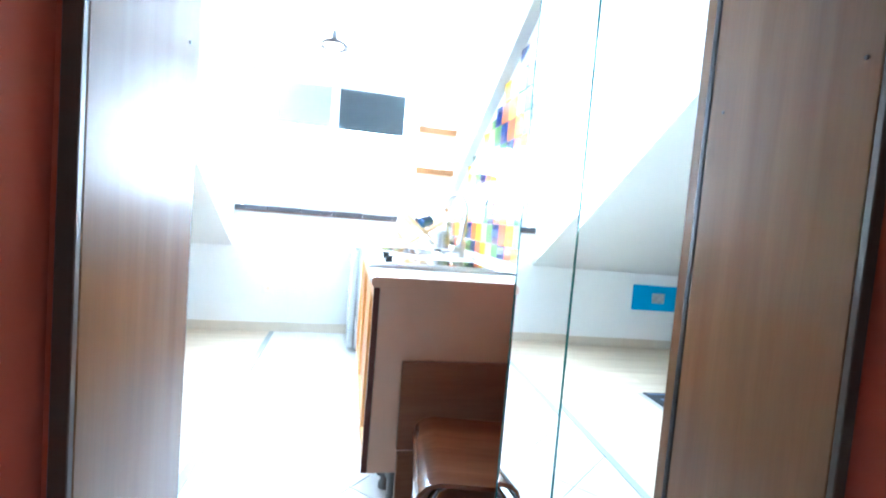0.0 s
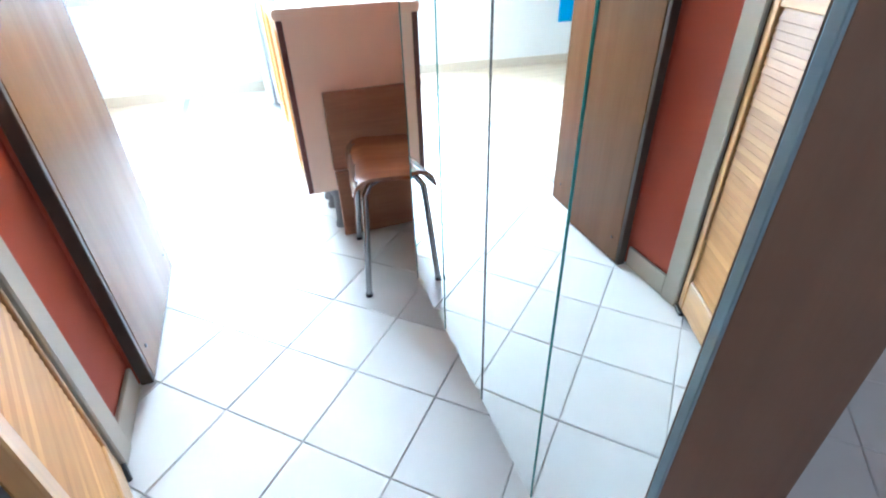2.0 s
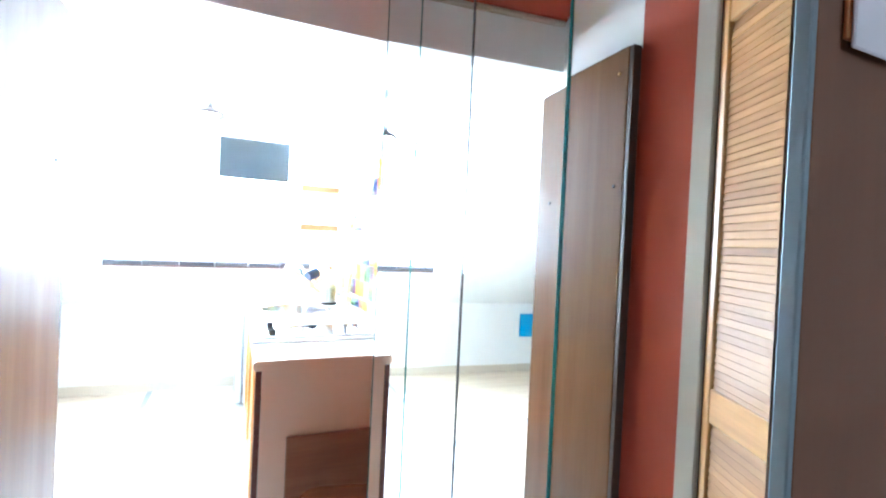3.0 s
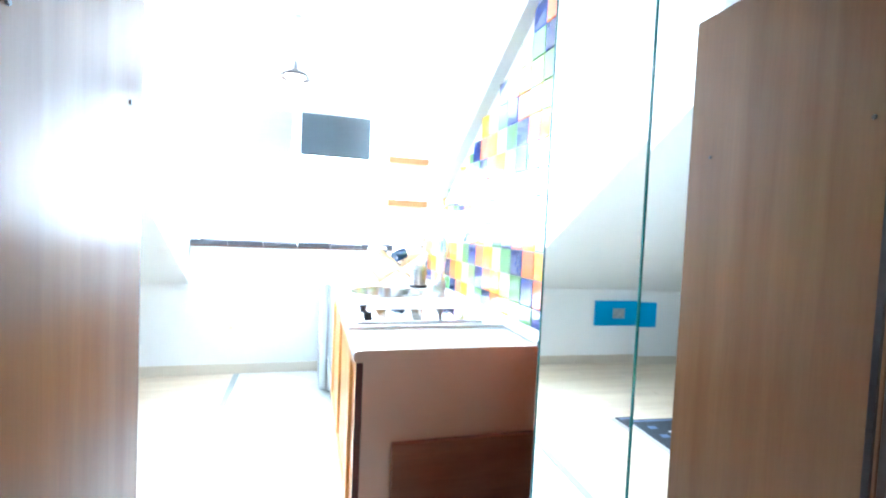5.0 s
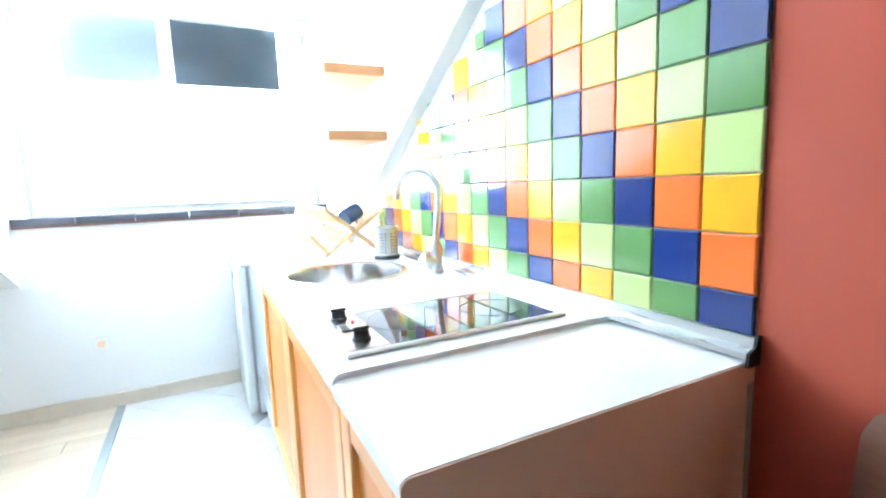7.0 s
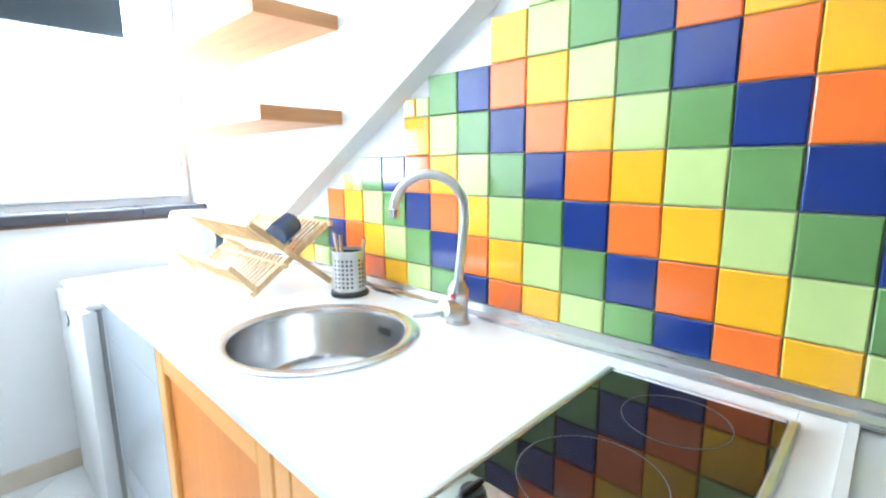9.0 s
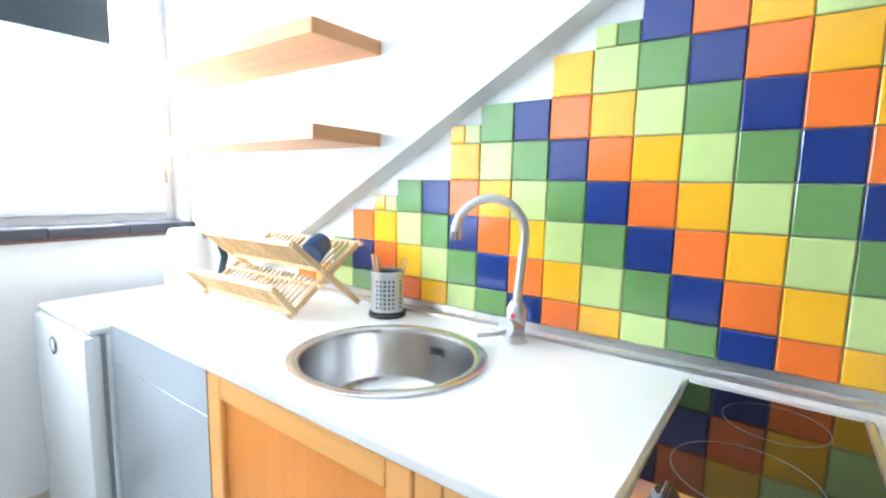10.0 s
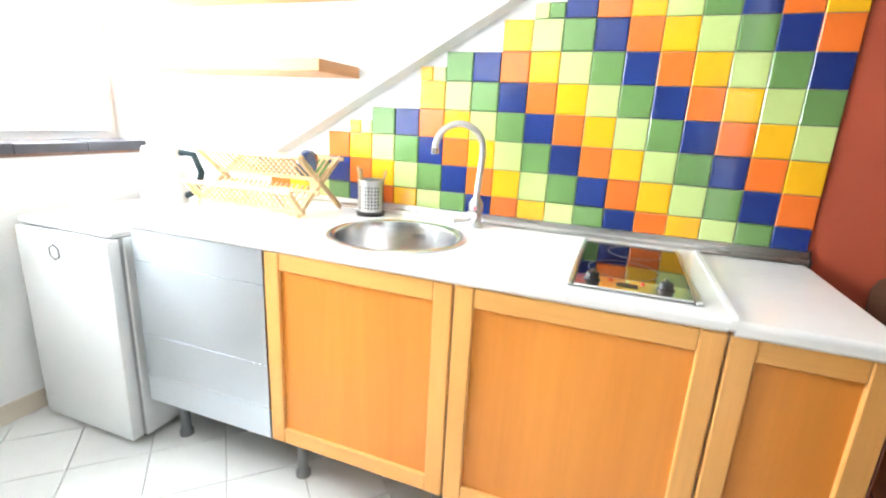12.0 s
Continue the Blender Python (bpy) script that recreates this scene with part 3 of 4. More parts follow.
def plywood_chair():
    """A shell chair on tube legs; it faces away from the red wall."""
    t = thing("plywood_chair", "red-brown plywood shell chair on dark chrome tube legs", "chair", (-0.290, -0.334, 0))
    t.rotation_euler = (0, 0, radians(-8))
    # seat: a sheet curved down at its front (-x) and up at its back
    pts = [(-0.225, 0.395), (-0.215, 0.425), (-0.195, 0.445), (-0.16, 0.455), (0.0, 0.448), (0.10, 0.445), (0.155, 0.455)]
    out = pts + [(x + 0.002, z - 0.012) for x, z in pts[::-1]]
    seat = prism([(p[0], p[1]) for p in out], 'y', -0.20, 0.20)
    part("seat", seat, M_CHAIR, t, "curved red-brown plywood seat", smooth=True)
    back = [(0.158, 0.46), (0.178, 0.50), (0.19, 0.58), (0.205, 0.74), (0.225, 0.90)]
    bm = bmesh.new()
    cols, rows = 33, 23

    def back_x(z):
        for (xa, za), (xb, zb) in zip(back, back[1:]):
            if z <= zb:
                return xa + (xb - xa) * (z - za) / (zb - za)
        return back[-1][0]
    grid = []
    for j in range(rows):
        line = []
        for i in range(cols):
            y = -0.20 + 0.40 * i / (cols - 1)
            d = max(0.0, abs(y) - 0.155)                  # rounded top corners
            top = 0.90 - (0.045 - math.sqrt(max(0.0, 0.045 ** 2 - d ** 2)))
            z = 0.46 + (top - 0.46) * j / (rows - 1)
            line.append(bm.verts.new((back_x(z) + 0.35 * y * y, y, z)))
        grid.append(line)
    for j in range(rows - 1):
        for i in range(cols - 1):
            if abs(i + 0.5 - (cols - 1) / 2) < 3.2 and j == rows - 4:
                continue                                  # hand slot
            bm.faces.new((grid[j][i], grid[j][i + 1], grid[j + 1][i + 1], grid[j + 1][i]))
    bmesh.ops.recalc_face_normals(bm, faces=bm.faces)
    bmesh.ops.solidify(bm, geom=bm.faces[:], thickness=0.011)
    part("backrest", bm, M_CHAIRBACK, t, "dark brown backrest with a hand slot", smooth=True)
    for y in (-0.185, 0.185):
        s = 1 if y > 0 else -1
        part("front_leg", tube([(0.0, y * 0.6, 0.436), (-0.13, y * 0.8, 0.43), (-0.165, y * 0.9, 0.42), (-0.185, y * 0.98, 0.39), (-0.215, y + s * 0.02, 0.01)], 0.011), M_TUBE, t, smooth=True)
        part("rear_leg", tube([(0.0, y * 0.5, 0.436), (0.10, y * 0.75, 0.43), (0.135, y * 0.9, 0.41), (0.150, y * 0.98, 0.37), (0.185, y + s * 0.01, 0.01)], 0.011), M_TUBE, t, smooth=True)
        part("foot", cyl(0.013, 0.013, 0.012, pose(-0.215, y + s * 0.02, 0.0)), M_BLACK, t, "black rubber foot")
        part("foot", cyl(0.013, 0.013, 0.012, pose(0.185, y + s * 0.01, 0.0)), M_BLACK, t, "black rubber foot")
    return t


plywood_chair()
board = thing("folding_table", "folded brown wooden drop-leaf board standing against the counter", "folding table")
part("leaf", box(-0.525, -0.03, -0.035, -0.012, 0.30, 0.612, 0.003), M_BOARD, board)
part("panel", box(-0.525, -0.03, -0.058, -0.036, 0.003, 0.299, 0.003), M_BOARD, board)
part("hinge", cyl(0.006, 0.006, 0.40, pose(-0.46, -0.036, 0.30, 0, 90, 0), 10), M_DARKWOOD, board, "brown piano hinge")


def wall_picture(y0, y1, z0, z1, label):
    t = thing("picture", label, "picture", group="pictures on the red wall")
    part("frame", box(-0.016, -0.001, y0, y1, z0, z1, 0.002), M_LEG, t, "thin grey frame")
    part("print", box(-0.0185, -0.0165, y0 + 0.004, y1 - 0.004, z0 + 0.004, z1 - 0.004), M_ART, t, "slate-blue print under glass")
    a, c, e, f = y0 + 0.08, y1 - 0.08, z0 + 0.11, z1 - 0.08
    for p, q, u, v in ((a, a + 0.006, e, f), (c - 0.006, c, e, f), (a + 0.0062, c - 0.0062, e, e + 0.006), (a + 0.0062, c - 0.0062, f - 0.006, f)):
        part("mount_edge", box(-0.0200, -0.0187, p, q, u, v), M_PAPER, t, "thin white inner line")
    return t


wall_picture(-0.33, -0.05, 1.585, 1.98, "glazed slate-blue picture hung on the red wall")
wall_picture(-0.66, -0.37, 1.50, 1.88, "second glazed slate-blue picture hung lower on the red wall")
switch = thing("wall_thermostat", "white plastic thermostat box on the red wall", "thermostat")
part("body", box(-0.028, -0.001, -0.418, -0.328, 1.372, 1.456, 0.006, 2), M_PLASTIC, switch)
part("cover", box(-0.034, -0.0285, -0.395, -0.332, 1.377, 1.451, 0.003), M_PLASTIC, switch)


# ---------------------------------------------------------------- kitchen units
FRONT = -0.598


def splayed(bm):
    """The counter runs a little out of line with the wall and deepens towards its near end."""
    for v in bm.verts:
        v.co.x *= 1 + 0.022 * max(0.0, 1.57 - v.co.y)
    return bm



def shaker_door(t, y0, y1, z0, z1):
    d = part("door", splayed(box(FRONT - 0.008, FRONT - 0.001, y0 + 0.05, y1 - 0.05, z0 + 0.05, z1 - 0.05)), M_BEECH_P, t, "orange-stained recessed door panel")
    x0, x1 = FRONT - 0.020, FRONT - 0.001
    part("stile", splayed(box(x0, x1, y0, y0 + 0.053, z0, z1, 0.003)), M_BEECH, d)
    part("stile", splayed(box(x0, x1, y1 - 0.053, y1, z0, z1, 0.003)), M_BEECH, d)
    part("rail", splayed(box(x0 + 0.001, x1, y0 + 0.0535, y1 - 0.0535, z1 - 0.055, z1, 0.003)), M_BEECH_H, d)
    part("rail", splayed(box(x0 + 0.001, x1, y0 + 0.0535, y1 - 0.0535, z0, z0 + 0.055, 0.003)), M_BEECH_H, d)
    return d


def legs(t, y0, y1, far_only=False):
    for x in (-0.52, -0.10):
        for y in (y1 - 0.05,) if far_only else (y0 + 0.05, y1 - 0.05):
            part("leg", turned([(0.026, 0.0), (0.026, 0.02), (0.019, 0.03), (0.019, 0.15), (0.028, 0.165), (0.028, 0.199)], 18, pose(x, y, 0)), M_LEG, t, "grey plastic adjustable leg", smooth=True)


def base_cabinet(y0, y1, label, inner=0.868):
    t = thing("base_cabinet", label, "kitchen cabinet", group="kitchen base cabinets")
    body = splayed(box(FRONT, -0.012, y0 + 0.001, y1 - 0.001, 0.20, inner, 0.001))
    if inner < 0.86:
        for a, c, d, e in ((FRONT, FRONT + 0.016, y0 + 0.001, y1 - 0.001), (-0.028, -0.012, y0 + 0.001, y1 - 0.001), (FRONT + 0.017, -0.029, y0 + 0.001, y0 + 0.017), (FRONT + 0.017, -0.029, y1 - 0.017, y1 - 0.001)):
            part("side_panel", splayed(box(a, c, d, e, inner + 0.0005, 0.868)), M_LAMINATE, t)
    part("body", body, M_LAMINATE, t, "white laminate carcass")
    shaker_door(t, y0 + 0.002, y1 - 0.002, 0.203, 0.866)
    legs(t, y0, y1)
    return t


end_cab = base_cabinet(0.0, 0.305, "narrow beech-fronted base cabinet at the counter's end")
part("edge_band", splayed(box(FRONT - 0.021, FRONT - 0.001, -0.0015, 0.0012, 0.203, 0.866)), M_EDGE, end_cab, "dark red-brown door edge band")
base_cabinet(0.307, 0.935, "beech-fronted base cabinet under the ceramic hob")
base_cabinet(0.937, 1.555, "beech-fronted base cabinet under the round sink", 0.70)

unit = thing("steel_drawer_unit", "stainless steel fronted drawer unit on grey legs", "drawer unit")
# carcass coloured seal grey: puts shade into the gaps between the drawer fronts
part("body", box(FRONT, -0.012, 1.557, 2.118, 0.20, 0.868, 0.001), M_SEAL, unit)
for z0, z1 in ((0.203, 0.4760), (0.4772, 0.7520), (0.7532, 0.866)):
    part("drawer_front", box(FRONT - 0.019, FRONT - 0.001, 1.560, 2.116, z0, z1, 0.0006), M_DRAWER, unit, "brushed steel drawer front")
legs(unit, 1.557, 2.118, True)      # its other side hangs on the sink cabinet


def worktop_slab(y0, y1, top):
    # front edge rounded over
    z0, x0, r = top - 0.036, -0.628, 0.014
    arc = [(x0 + r - r * math.cos(a), top - r + r * math.sin(a)) for a in [radians(k * 15) for k in range(7)]]
    return splayed(prism([(-0.002, z0), (x0 + 0.008, z0), (x0, z0 + 0.008), *arc, (-0.002, top)], 'y', y0, y1))


SINK = (-0.360, 1.23)


def worktop_main():
    """Slab with a real round hole for the sink and a cut-out for the hob."""
    t = thing("worktop", "white kitchen worktop with a rounded front edge", "worktop")
    part("slab", worktop_slab(0.313, 0.370, TOP), M_WORKTOP, t)
    part("back_strip", box(-0.098, -0.002, 0.3705, 0.6495, TOP - 0.036, TOP), M_WORKTOP, t)
    arc = [(-0.628 + 0.014 - 0.014 * math.cos(a), TOP - 0.014 + 0.014 * math.sin(a)) for a in [radians(k * 15) for k in range(7)]]
    part("front_strip", splayed(prism([(-0.572, TOP - 0.036), (-0.620, TOP - 0.036), (-0.628, TOP - 0.028), *arc, (-0.572, TOP)], 'y', 0.3702, 0.6498)), M_WORKTOP, t)
    part("slab", worktop_slab(0.65, SINK[1] - 0.24, TOP), M_WORKTOP, t)
    part("slab", worktop_slab(SINK[1] + 0.24, 2.145, TOP), M_WORKTOP, t)
    hole = bmesh.new()
    # square round the bowl with a round hole
    prism([(-0.615, TOP - 0.036), (-0.620, TOP - 0.036), (-0.628, TOP - 0.028), *arc, (-0.615, TOP)], 'y', SINK[1] - 0.24, SINK[1] + 0.24, into=hole)
    n = 48
    r, ring, rect = 0.205, [], []
    for k in range(n):
        a = 2 * math.pi * k / n
        c, s = math.cos(a), math.sin(a)
        ring.append((SINK[0] + r * c, SINK[1] + r * s))
        ex = (-0.002 - SINK[0]) if c > 0 else (SINK[0] + 0.615)
        f = min(ex / abs(c) if abs(c) > 1e-6 else 9, 0.24 / abs(s) if abs(s) > 1e-6 else 9)
        rect.append((SINK[0] + f * c, SINK[1] + f * s))
    for cx in (-0.002, -0.615):
        for cy in (SINK[1] - 0.24, SINK[1] + 0.24):
            k = min(range(n), key=lambda i: (rect[i][0] - cx) ** 2 + (rect[i][1] - cy) ** 2)
            rect[k] = (cx, cy)
    v = [[hole.verts.new((*p, z)) for p in pts] for pts, z in ((ring, TOP), (rect, TOP), (ring, TOP - 0.036), (rect, TOP - 0.036))]
    for k in range(n):
        j = (k + 1) % n
        hole.faces.new((v[0][k], v[0][j], v[1][j], v[1][k]))
        hole.faces.new((v[2][k], v[3][k], v[3][j], v[2][j]))
        hole.faces.new((v[0][k], v[2][k], v[2][j], v[0][j]))
    part("bowl_surround", splayed(hole), M_WORKTOP, t)
    return t


worktop_main()
near_top = thing("worktop_end_piece", "white worktop end piece, slightly lower, with a pinkish end band", "worktop")
part("slab", worktop_slab(0.0, 0.299, TOP - 0.006), M_WORKTOP, near_top)
part("end_band", worktop_slab(-0.0032, -0.0003, TOP - 0.0075), M_LAMINATE, near_top, "pinkish laminate end band")
part("edge_strip", worktop_slab(0.2995, 0.3125, TOP + 0.004), M_PLASTIC, near_top, "raised white joint strip")

rail = thing("backsplash_profile", "aluminium profile between worktop and tiles", "profile")
part("strip", prism([(-0.0015, TOP + 0.0005), (-0.030, TOP + 0.0005), (-0.028, TOP + 0.010), (-0.012, TOP + 0.016), (-0.009, TOP + 0.034), (-0.0015, TOP + 0.036)], 'y', -0.004, 2.14), M_ALU, rail)
part("end_cap", prism([(-0.001, TOP - 0.012), (-0.034, TOP - 0.012), (-0.032, TOP + 0.012), (-0.014, TOP + 0.020), (-0.010, TOP + 0.038), (-0.001, TOP + 0.040)], 'y', -0.010, -0.0045), M_BLACK, rail, "dark plastic end cap")


def sink():
    t = thing("round_sink", "round stainless steel inset sink bowl", "sink", (SINK[0], SINK[1], TOP))
    prof = [(0.229, 0.0005), (0.229, 0.004), (0.222, 0.007), (0.206, 0.006), (0.199, 0.001), (0.196, -0.010), (0.192, -0.12), (0.182, -0.145), (0.160, -0.158), (0.05, -0.165), (0.045, -0.168), (0.045, -0.172), (0.0001, -0.172)]
    part("bowl", turned(prof, 56, caps=False), M_SINK, t, smooth=True)
    part("drain", turned([(0.042, -0.170), (0.042, -0.164), (0.036, -0.163), (0.030, -0.168), (0.0001, -0.168)], 28), M_CHROME, t, "chrome drain", smooth=True)
    for i in range(5):
        a = radians(-5 + i * 2.9)
        part("overflow_slot", box(-0.002, 0.002, -0.0017, 0.0017, -0.010, 0.010, m=Matrix.Translation((0.1935 * math.cos(a), 0.1935 * math.sin(a), -0.045)) @ Matrix.Rotation(a, 4, 'Z')), M_BLACK, t, "dark overflow slot")
    return t


sink()


def faucet():
    t = thing("kitchen_tap", "brushed steel gooseneck mixer tap beside the sink", "tap", (-0.078, 1.05, TOP))
    part("base", turned([(0.030, 0.0), (0.030, 0.006), (0.025, 0.010), (0.023, 0.045), (0.026, 0.060), (0.026, 0.085), (0.015, 0.105)], 28), M_STEEL, t, smooth=True)
    neck = [(0, 0, 0.095), (0.010, -0.005, 0.20), (0.016, -0.008, 0.265)]      # leans to the wall
    aim = Vector((-0.55, 0.83, 0)).normalized()
    R = 0.088
    for k in range(1, 14):
        a = math.pi * k / 14 * 1.10
        neck.append((0.016 + aim.x * (R - R * math.cos(a)), -0.008 + aim.y * (R - R * math.cos(a)), 0.275 + R * math.sin(a)))
    part("spout", tube(neck, 0.0115, 14), M_STEEL, t, smooth=True)
    e = Vector(neck[-1])
    part("aerator", cyl(0.0135, 0.0135, 0.022, Matrix.Translation(e - Vector((0, 0, 0.012))), 16), M_CHROME, t, smooth=True)
    part("lever_body", cyl(0.024, 0.022, 0.055, pose(0.0, 0.0, 0.035, 0, -78, 0) , 20), M_STEEL, t, smooth=True)
    part("lever", tube([(-0.05, 0.0, 0.038), (-0.075, 0.012, 0.034), (-0.105, 0.05, 0.030)], 0.006), M_STEEL, t, smooth=True)
    part("marker", cyl(0.006, 0.006, 0.002, pose(-0.026, -0.004, 0.072, 0, -90, 0), 12), M_LAMPRED, t, "red and blue temperature mark")
    return t


faucet()


def hob():
    t = thing("ceramic_hob", "two-ring black ceramic hob in a steel surround", "hob", (0, 0, TOP))
    x0, x1, y0, y1 = -0.602, -0.090, 0.362, 0.658
    bm = box(x0, x1, y0, y0 + 0.014, 0.0005, 0.009, 0.003)
    box(x0, x1, y1 - 0.014, y1, 0.0005, 0.009, 0.003, into=bm)
    box(x1 - 0.014, x1, y0 + 0.0142, y1 - 0.0142, 0.0005, 0.009, 0.003, into=bm)
    part("surround", bm, M_STEEL, t, "brushed steel surround")
    part("tray", box(x0 + 0.02, x1 - 0.015, y0 + 0.016, y1 - 0.016, -0.03, 0.0035), M_BLACK, t)
    part("glass", box(-0.508, x1 - 0.0145, y0 + 0.0145, y1 - 0.0145, 0.004, 0.0075), M_GLASSTOP, t, "glossy black ceramic glass")
    panel = part("control_panel", box(x0, -0.5085, y0 + 0.0145, y1 - 0.0145, 0.0036, 0.010, 0.003), M_SINK, t, "polished steel control strip")
    for x, r in ((-0.415, 0.090), (-0.205, 0.076)):
        y = 0.51 + (0.02 if x < -0.3 else -0.01)
        ring = turned([(r - 0.0011, 0.0076), (r - 0.0011, 0.0081), (r, 0.0081), (r, 0.0076)], 56, pose(x, y, 0), caps=False)
        part("zone_ring", ring, M_PRINT, t, "grey printed cooking zone ring")
    for y in (0.602, 0.435):
        k = part("knob", turned([(0.020, 0.010), (0.020, 0.013), (0.0165, 0.016), (0.0155, 0.027), (0.013, 0.030), (0.0001, 0.030)], 26, pose(-0.552, y, 0)), M_BLACK, t, "black plastic control knob", smooth=True)
        part("grip", box(-0.570, -0.534, y - 0.004, y + 0.004, 0.028, 0.035, 0.002), M_BLACK, k)
    part("indicator", cyl(0.005, 0.004, 0.003, pose(-0.533, 0.558, 0.010), 12), M_LAMPRED, t, "red indicator lamp")
    part("indicator", cyl(0.005, 0.004, 0.003, pose(-0.533, 0.485, 0.010), 12), M_LAMPRED, t, "red indicator lamp")
    part("indicator", cyl(0.004, 0.003, 0.002, pose(-0.533, 0.52, 0.010), 12), M_LAMPGREEN, t, "green printed mark")
    part("name_plate", box(-0.572, -0.550, 0.497, 0.545, 0.0101, 0.0125, 0.001), M_BLACK, t, "small black plate")
    return t


hob()


def fridge():
    t = thing("fridge", "white under-counter fridge beside the steel drawers", "fridge")
    x0, x1, y0, y1, h = -0.61, -0.03, 2.165, 2.665, 0.852
    part("body", box(x0, x1, y0 + 0.004, y1 - 0.004, 0.02, h - 0.028, 0.004), M_FRIDGE, t)
    part("top", box(x0 - 0.045, x1, y0, y1, h - 0.027, h, 0.012, 3), M_PLASTIC, t, "white rounded top", smooth=True)
    part("seal", box(x0 - 0.013, x0 - 0.0005, y0 + 0.010, y1 - 0.010, 0.03, h - 0.031), M_SEAL, t, "grey rubber door seal")
    d = part("door", box(x0 - 0.060, x0 - 0.0135, y0 + 0.003, y1 - 0.003, 0.03, h - 0.030, 0.008, 2), M_FRIDGE, t, "white door", smooth=True)
    part("badge", box(x0 - 0.064, x0 - 0.0602, 2.425, 2.465, 0.725, 0.765, 0.0015), M_PLASTIC, d, "small pale badge")
    part("badge_rim", turned([(0.031, 0), (0.031, 0.0035), (0.026, 0.0035), (0.026, 0)], 6, pose(x0 - 0.062, 2.445, 0.745, 0, -90, 0), caps=False), M_LEG, d)
    for y in (y0 + 0.05, y1 - 0.05):
        part("foot", cyl(0.018, 0.018, 0.02, pose(x0 + 0.03, y, 0), 14), M_BLACK, t)
        part("foot", cyl(0.018, 0.018, 0.02, pose(x1 - 0.05, y, 0), 14), M_BLACK, t)
    return t


fridge()


def dish_rack():
    t = thing("dish_rack", "folding two-tier bamboo dish rack with slatted sides", "dish rack", (0, 0, TOP))
    y0, y1 = 1.63, 2.10
    arms = {"a": ((-0.334, 0.226), (-0.070, 0.006)), "b": ((-0.055, 0.206), (-0.335, 0.008)), "c": ((-0.398, 0.108), (-0.318, 0.018))}
    for y in (y0, y1):
        for k, ((xa, za), (xb, zb)) in arms.items():
            d = Vector((xb - xa, 0, zb - za))
            m = Matrix.Translation(((xa + xb) / 2, y + (0.012 if k == "b" else 0.0), (za + zb) / 2)) @ Matrix.Rotation(math.atan2(d.x, d.z), 4, 'Y')
            part("cross_arm", box(-0.010, 0.010, -0.005, 0.005, -d.length / 2, d.length / 2, 0.002, m=m), M_BAMBOO, t)

    def rail_at(x, z):
        part("long_rail", box(x - 0.007, x + 0.007, y0 - 0.012, y1 + 0.018, z - 0.007, z + 0.007, 0.002), M_BAMBOO, t)
    along = lambda k, f: tuple(arms[k][0][i] + (arms[k][1][i] - arms[k][0][i]) * f for i in (0, 1))
    for k, f in (("a", 0.03), ("a", 0.42), ("b", 0.03), ("c", 0.05), ("c", 0.92), ("b", 0.62)):
        rail_at(*along(k, f))
    for k, f0, f1, lift in (("a", 0.03, 0.44, 0.006), ("b", 0.03, 0.44, 0.006), ("c", 0.05, 0.95, 0.004), ("b", 0.55, 0.98, 0.006)):
        p, q = Vector((along(k, f0)[0], 0, along(k, f0)[1] + lift)), Vector((along(k, f1)[0], 0, along(k, f1)[1] + lift))
        d = q - p
        rod = mesh_of("slat", box(-0.003, 0.003, -0.003, 0.003, -d.length / 2, d.length / 2, m=Matrix.Rotation(math.atan2(d.x, d.z), 4, 'Y')), M_BAMBOO)
        for i in range(1, 19):
            s = new("slat", rod)
            s.location = ((p.x + q.x) / 2, y0 + (y1 - y0) * i / 19, (p.z + q.z) / 2)
            s.parent = t
    return t


dish_rack()


def mug():
    t = thing("mug", "dark blue glazed mug lying in the dish rack", "mug", (-0.190, 1.70, TOP + 0.185))
    t.rotation_euler = (radians(8), radians(72), radians(38))
    part("body", turned([(0.0001, -0.045), (0.034, -0.045), (0.038, -0.040), (0.039, 0.045), (0.036, 0.047), (0.034, 0.043), (0.033, -0.034), (0.0001, -0.036)], 28), M_MUG, t, smooth=True)
    part("handle", tube([(0.037, 0, 0.028), (0.058, 0, 0.026), (0.066, 0, 0.005), (0.060, 0, -0.020), (0.037, 0, -0.026)], 0.0055), M_MUG, t, smooth=True)
    return t


mug()


def cutlery_pot():
    t = thing("cutlery_holder", "perforated steel cutlery holder on a black base", "cutlery holder", (-0.105, 1.47, TOP))
    part("base", turned([(0.056, 0.0), (0.056, 0.012), (0.052, 0.016), (0.0001, 0.016)], 30), M_BLACK, t, "black plastic base", smooth=True)
    b = bmesh.new()
    n, r = 48, 0.049
    rows = [0.017, 0.028] + [0.028 + 0.0065 * k for k in range(1, 14)] + [0.135]
    v = [[b.verts.new((r * math.cos(2 * math.pi * k / n), r * math.sin(2 * math.pi * k / n), z)) for k in range(n)] for z in rows]
    for i in range(len(rows) - 1):
        for k in range(n):
            if i % 2 == 1 and 0 < i < len(rows) - 2 and k % 2 == 0 and (k // 2) % 6 != 5:
                continue
            b.faces.new((v[i][k], v[i][(k + 1) % n], v[i + 1][(k + 1) % n], v[i + 1][k]))
    part("cup", b, M_STEEL, t, "perforated steel cup", smooth=True)
    # added black sleeve: paints in the shade behind the holes
    part("dark_sleeve", turned([(0.044, 0.018), (0.044, 0.128)], 30, caps=False), M_BLACK, t, "black sleeve standing in for the shaded inside")
    part("rim", turned([(0.049, 0.133), (0.051, 0.136), (0.049, 0.138), (0.047, 0.136), (0.049, 0.133)], 40, caps=False), M_STEEL, t, smooth=True)
    return t


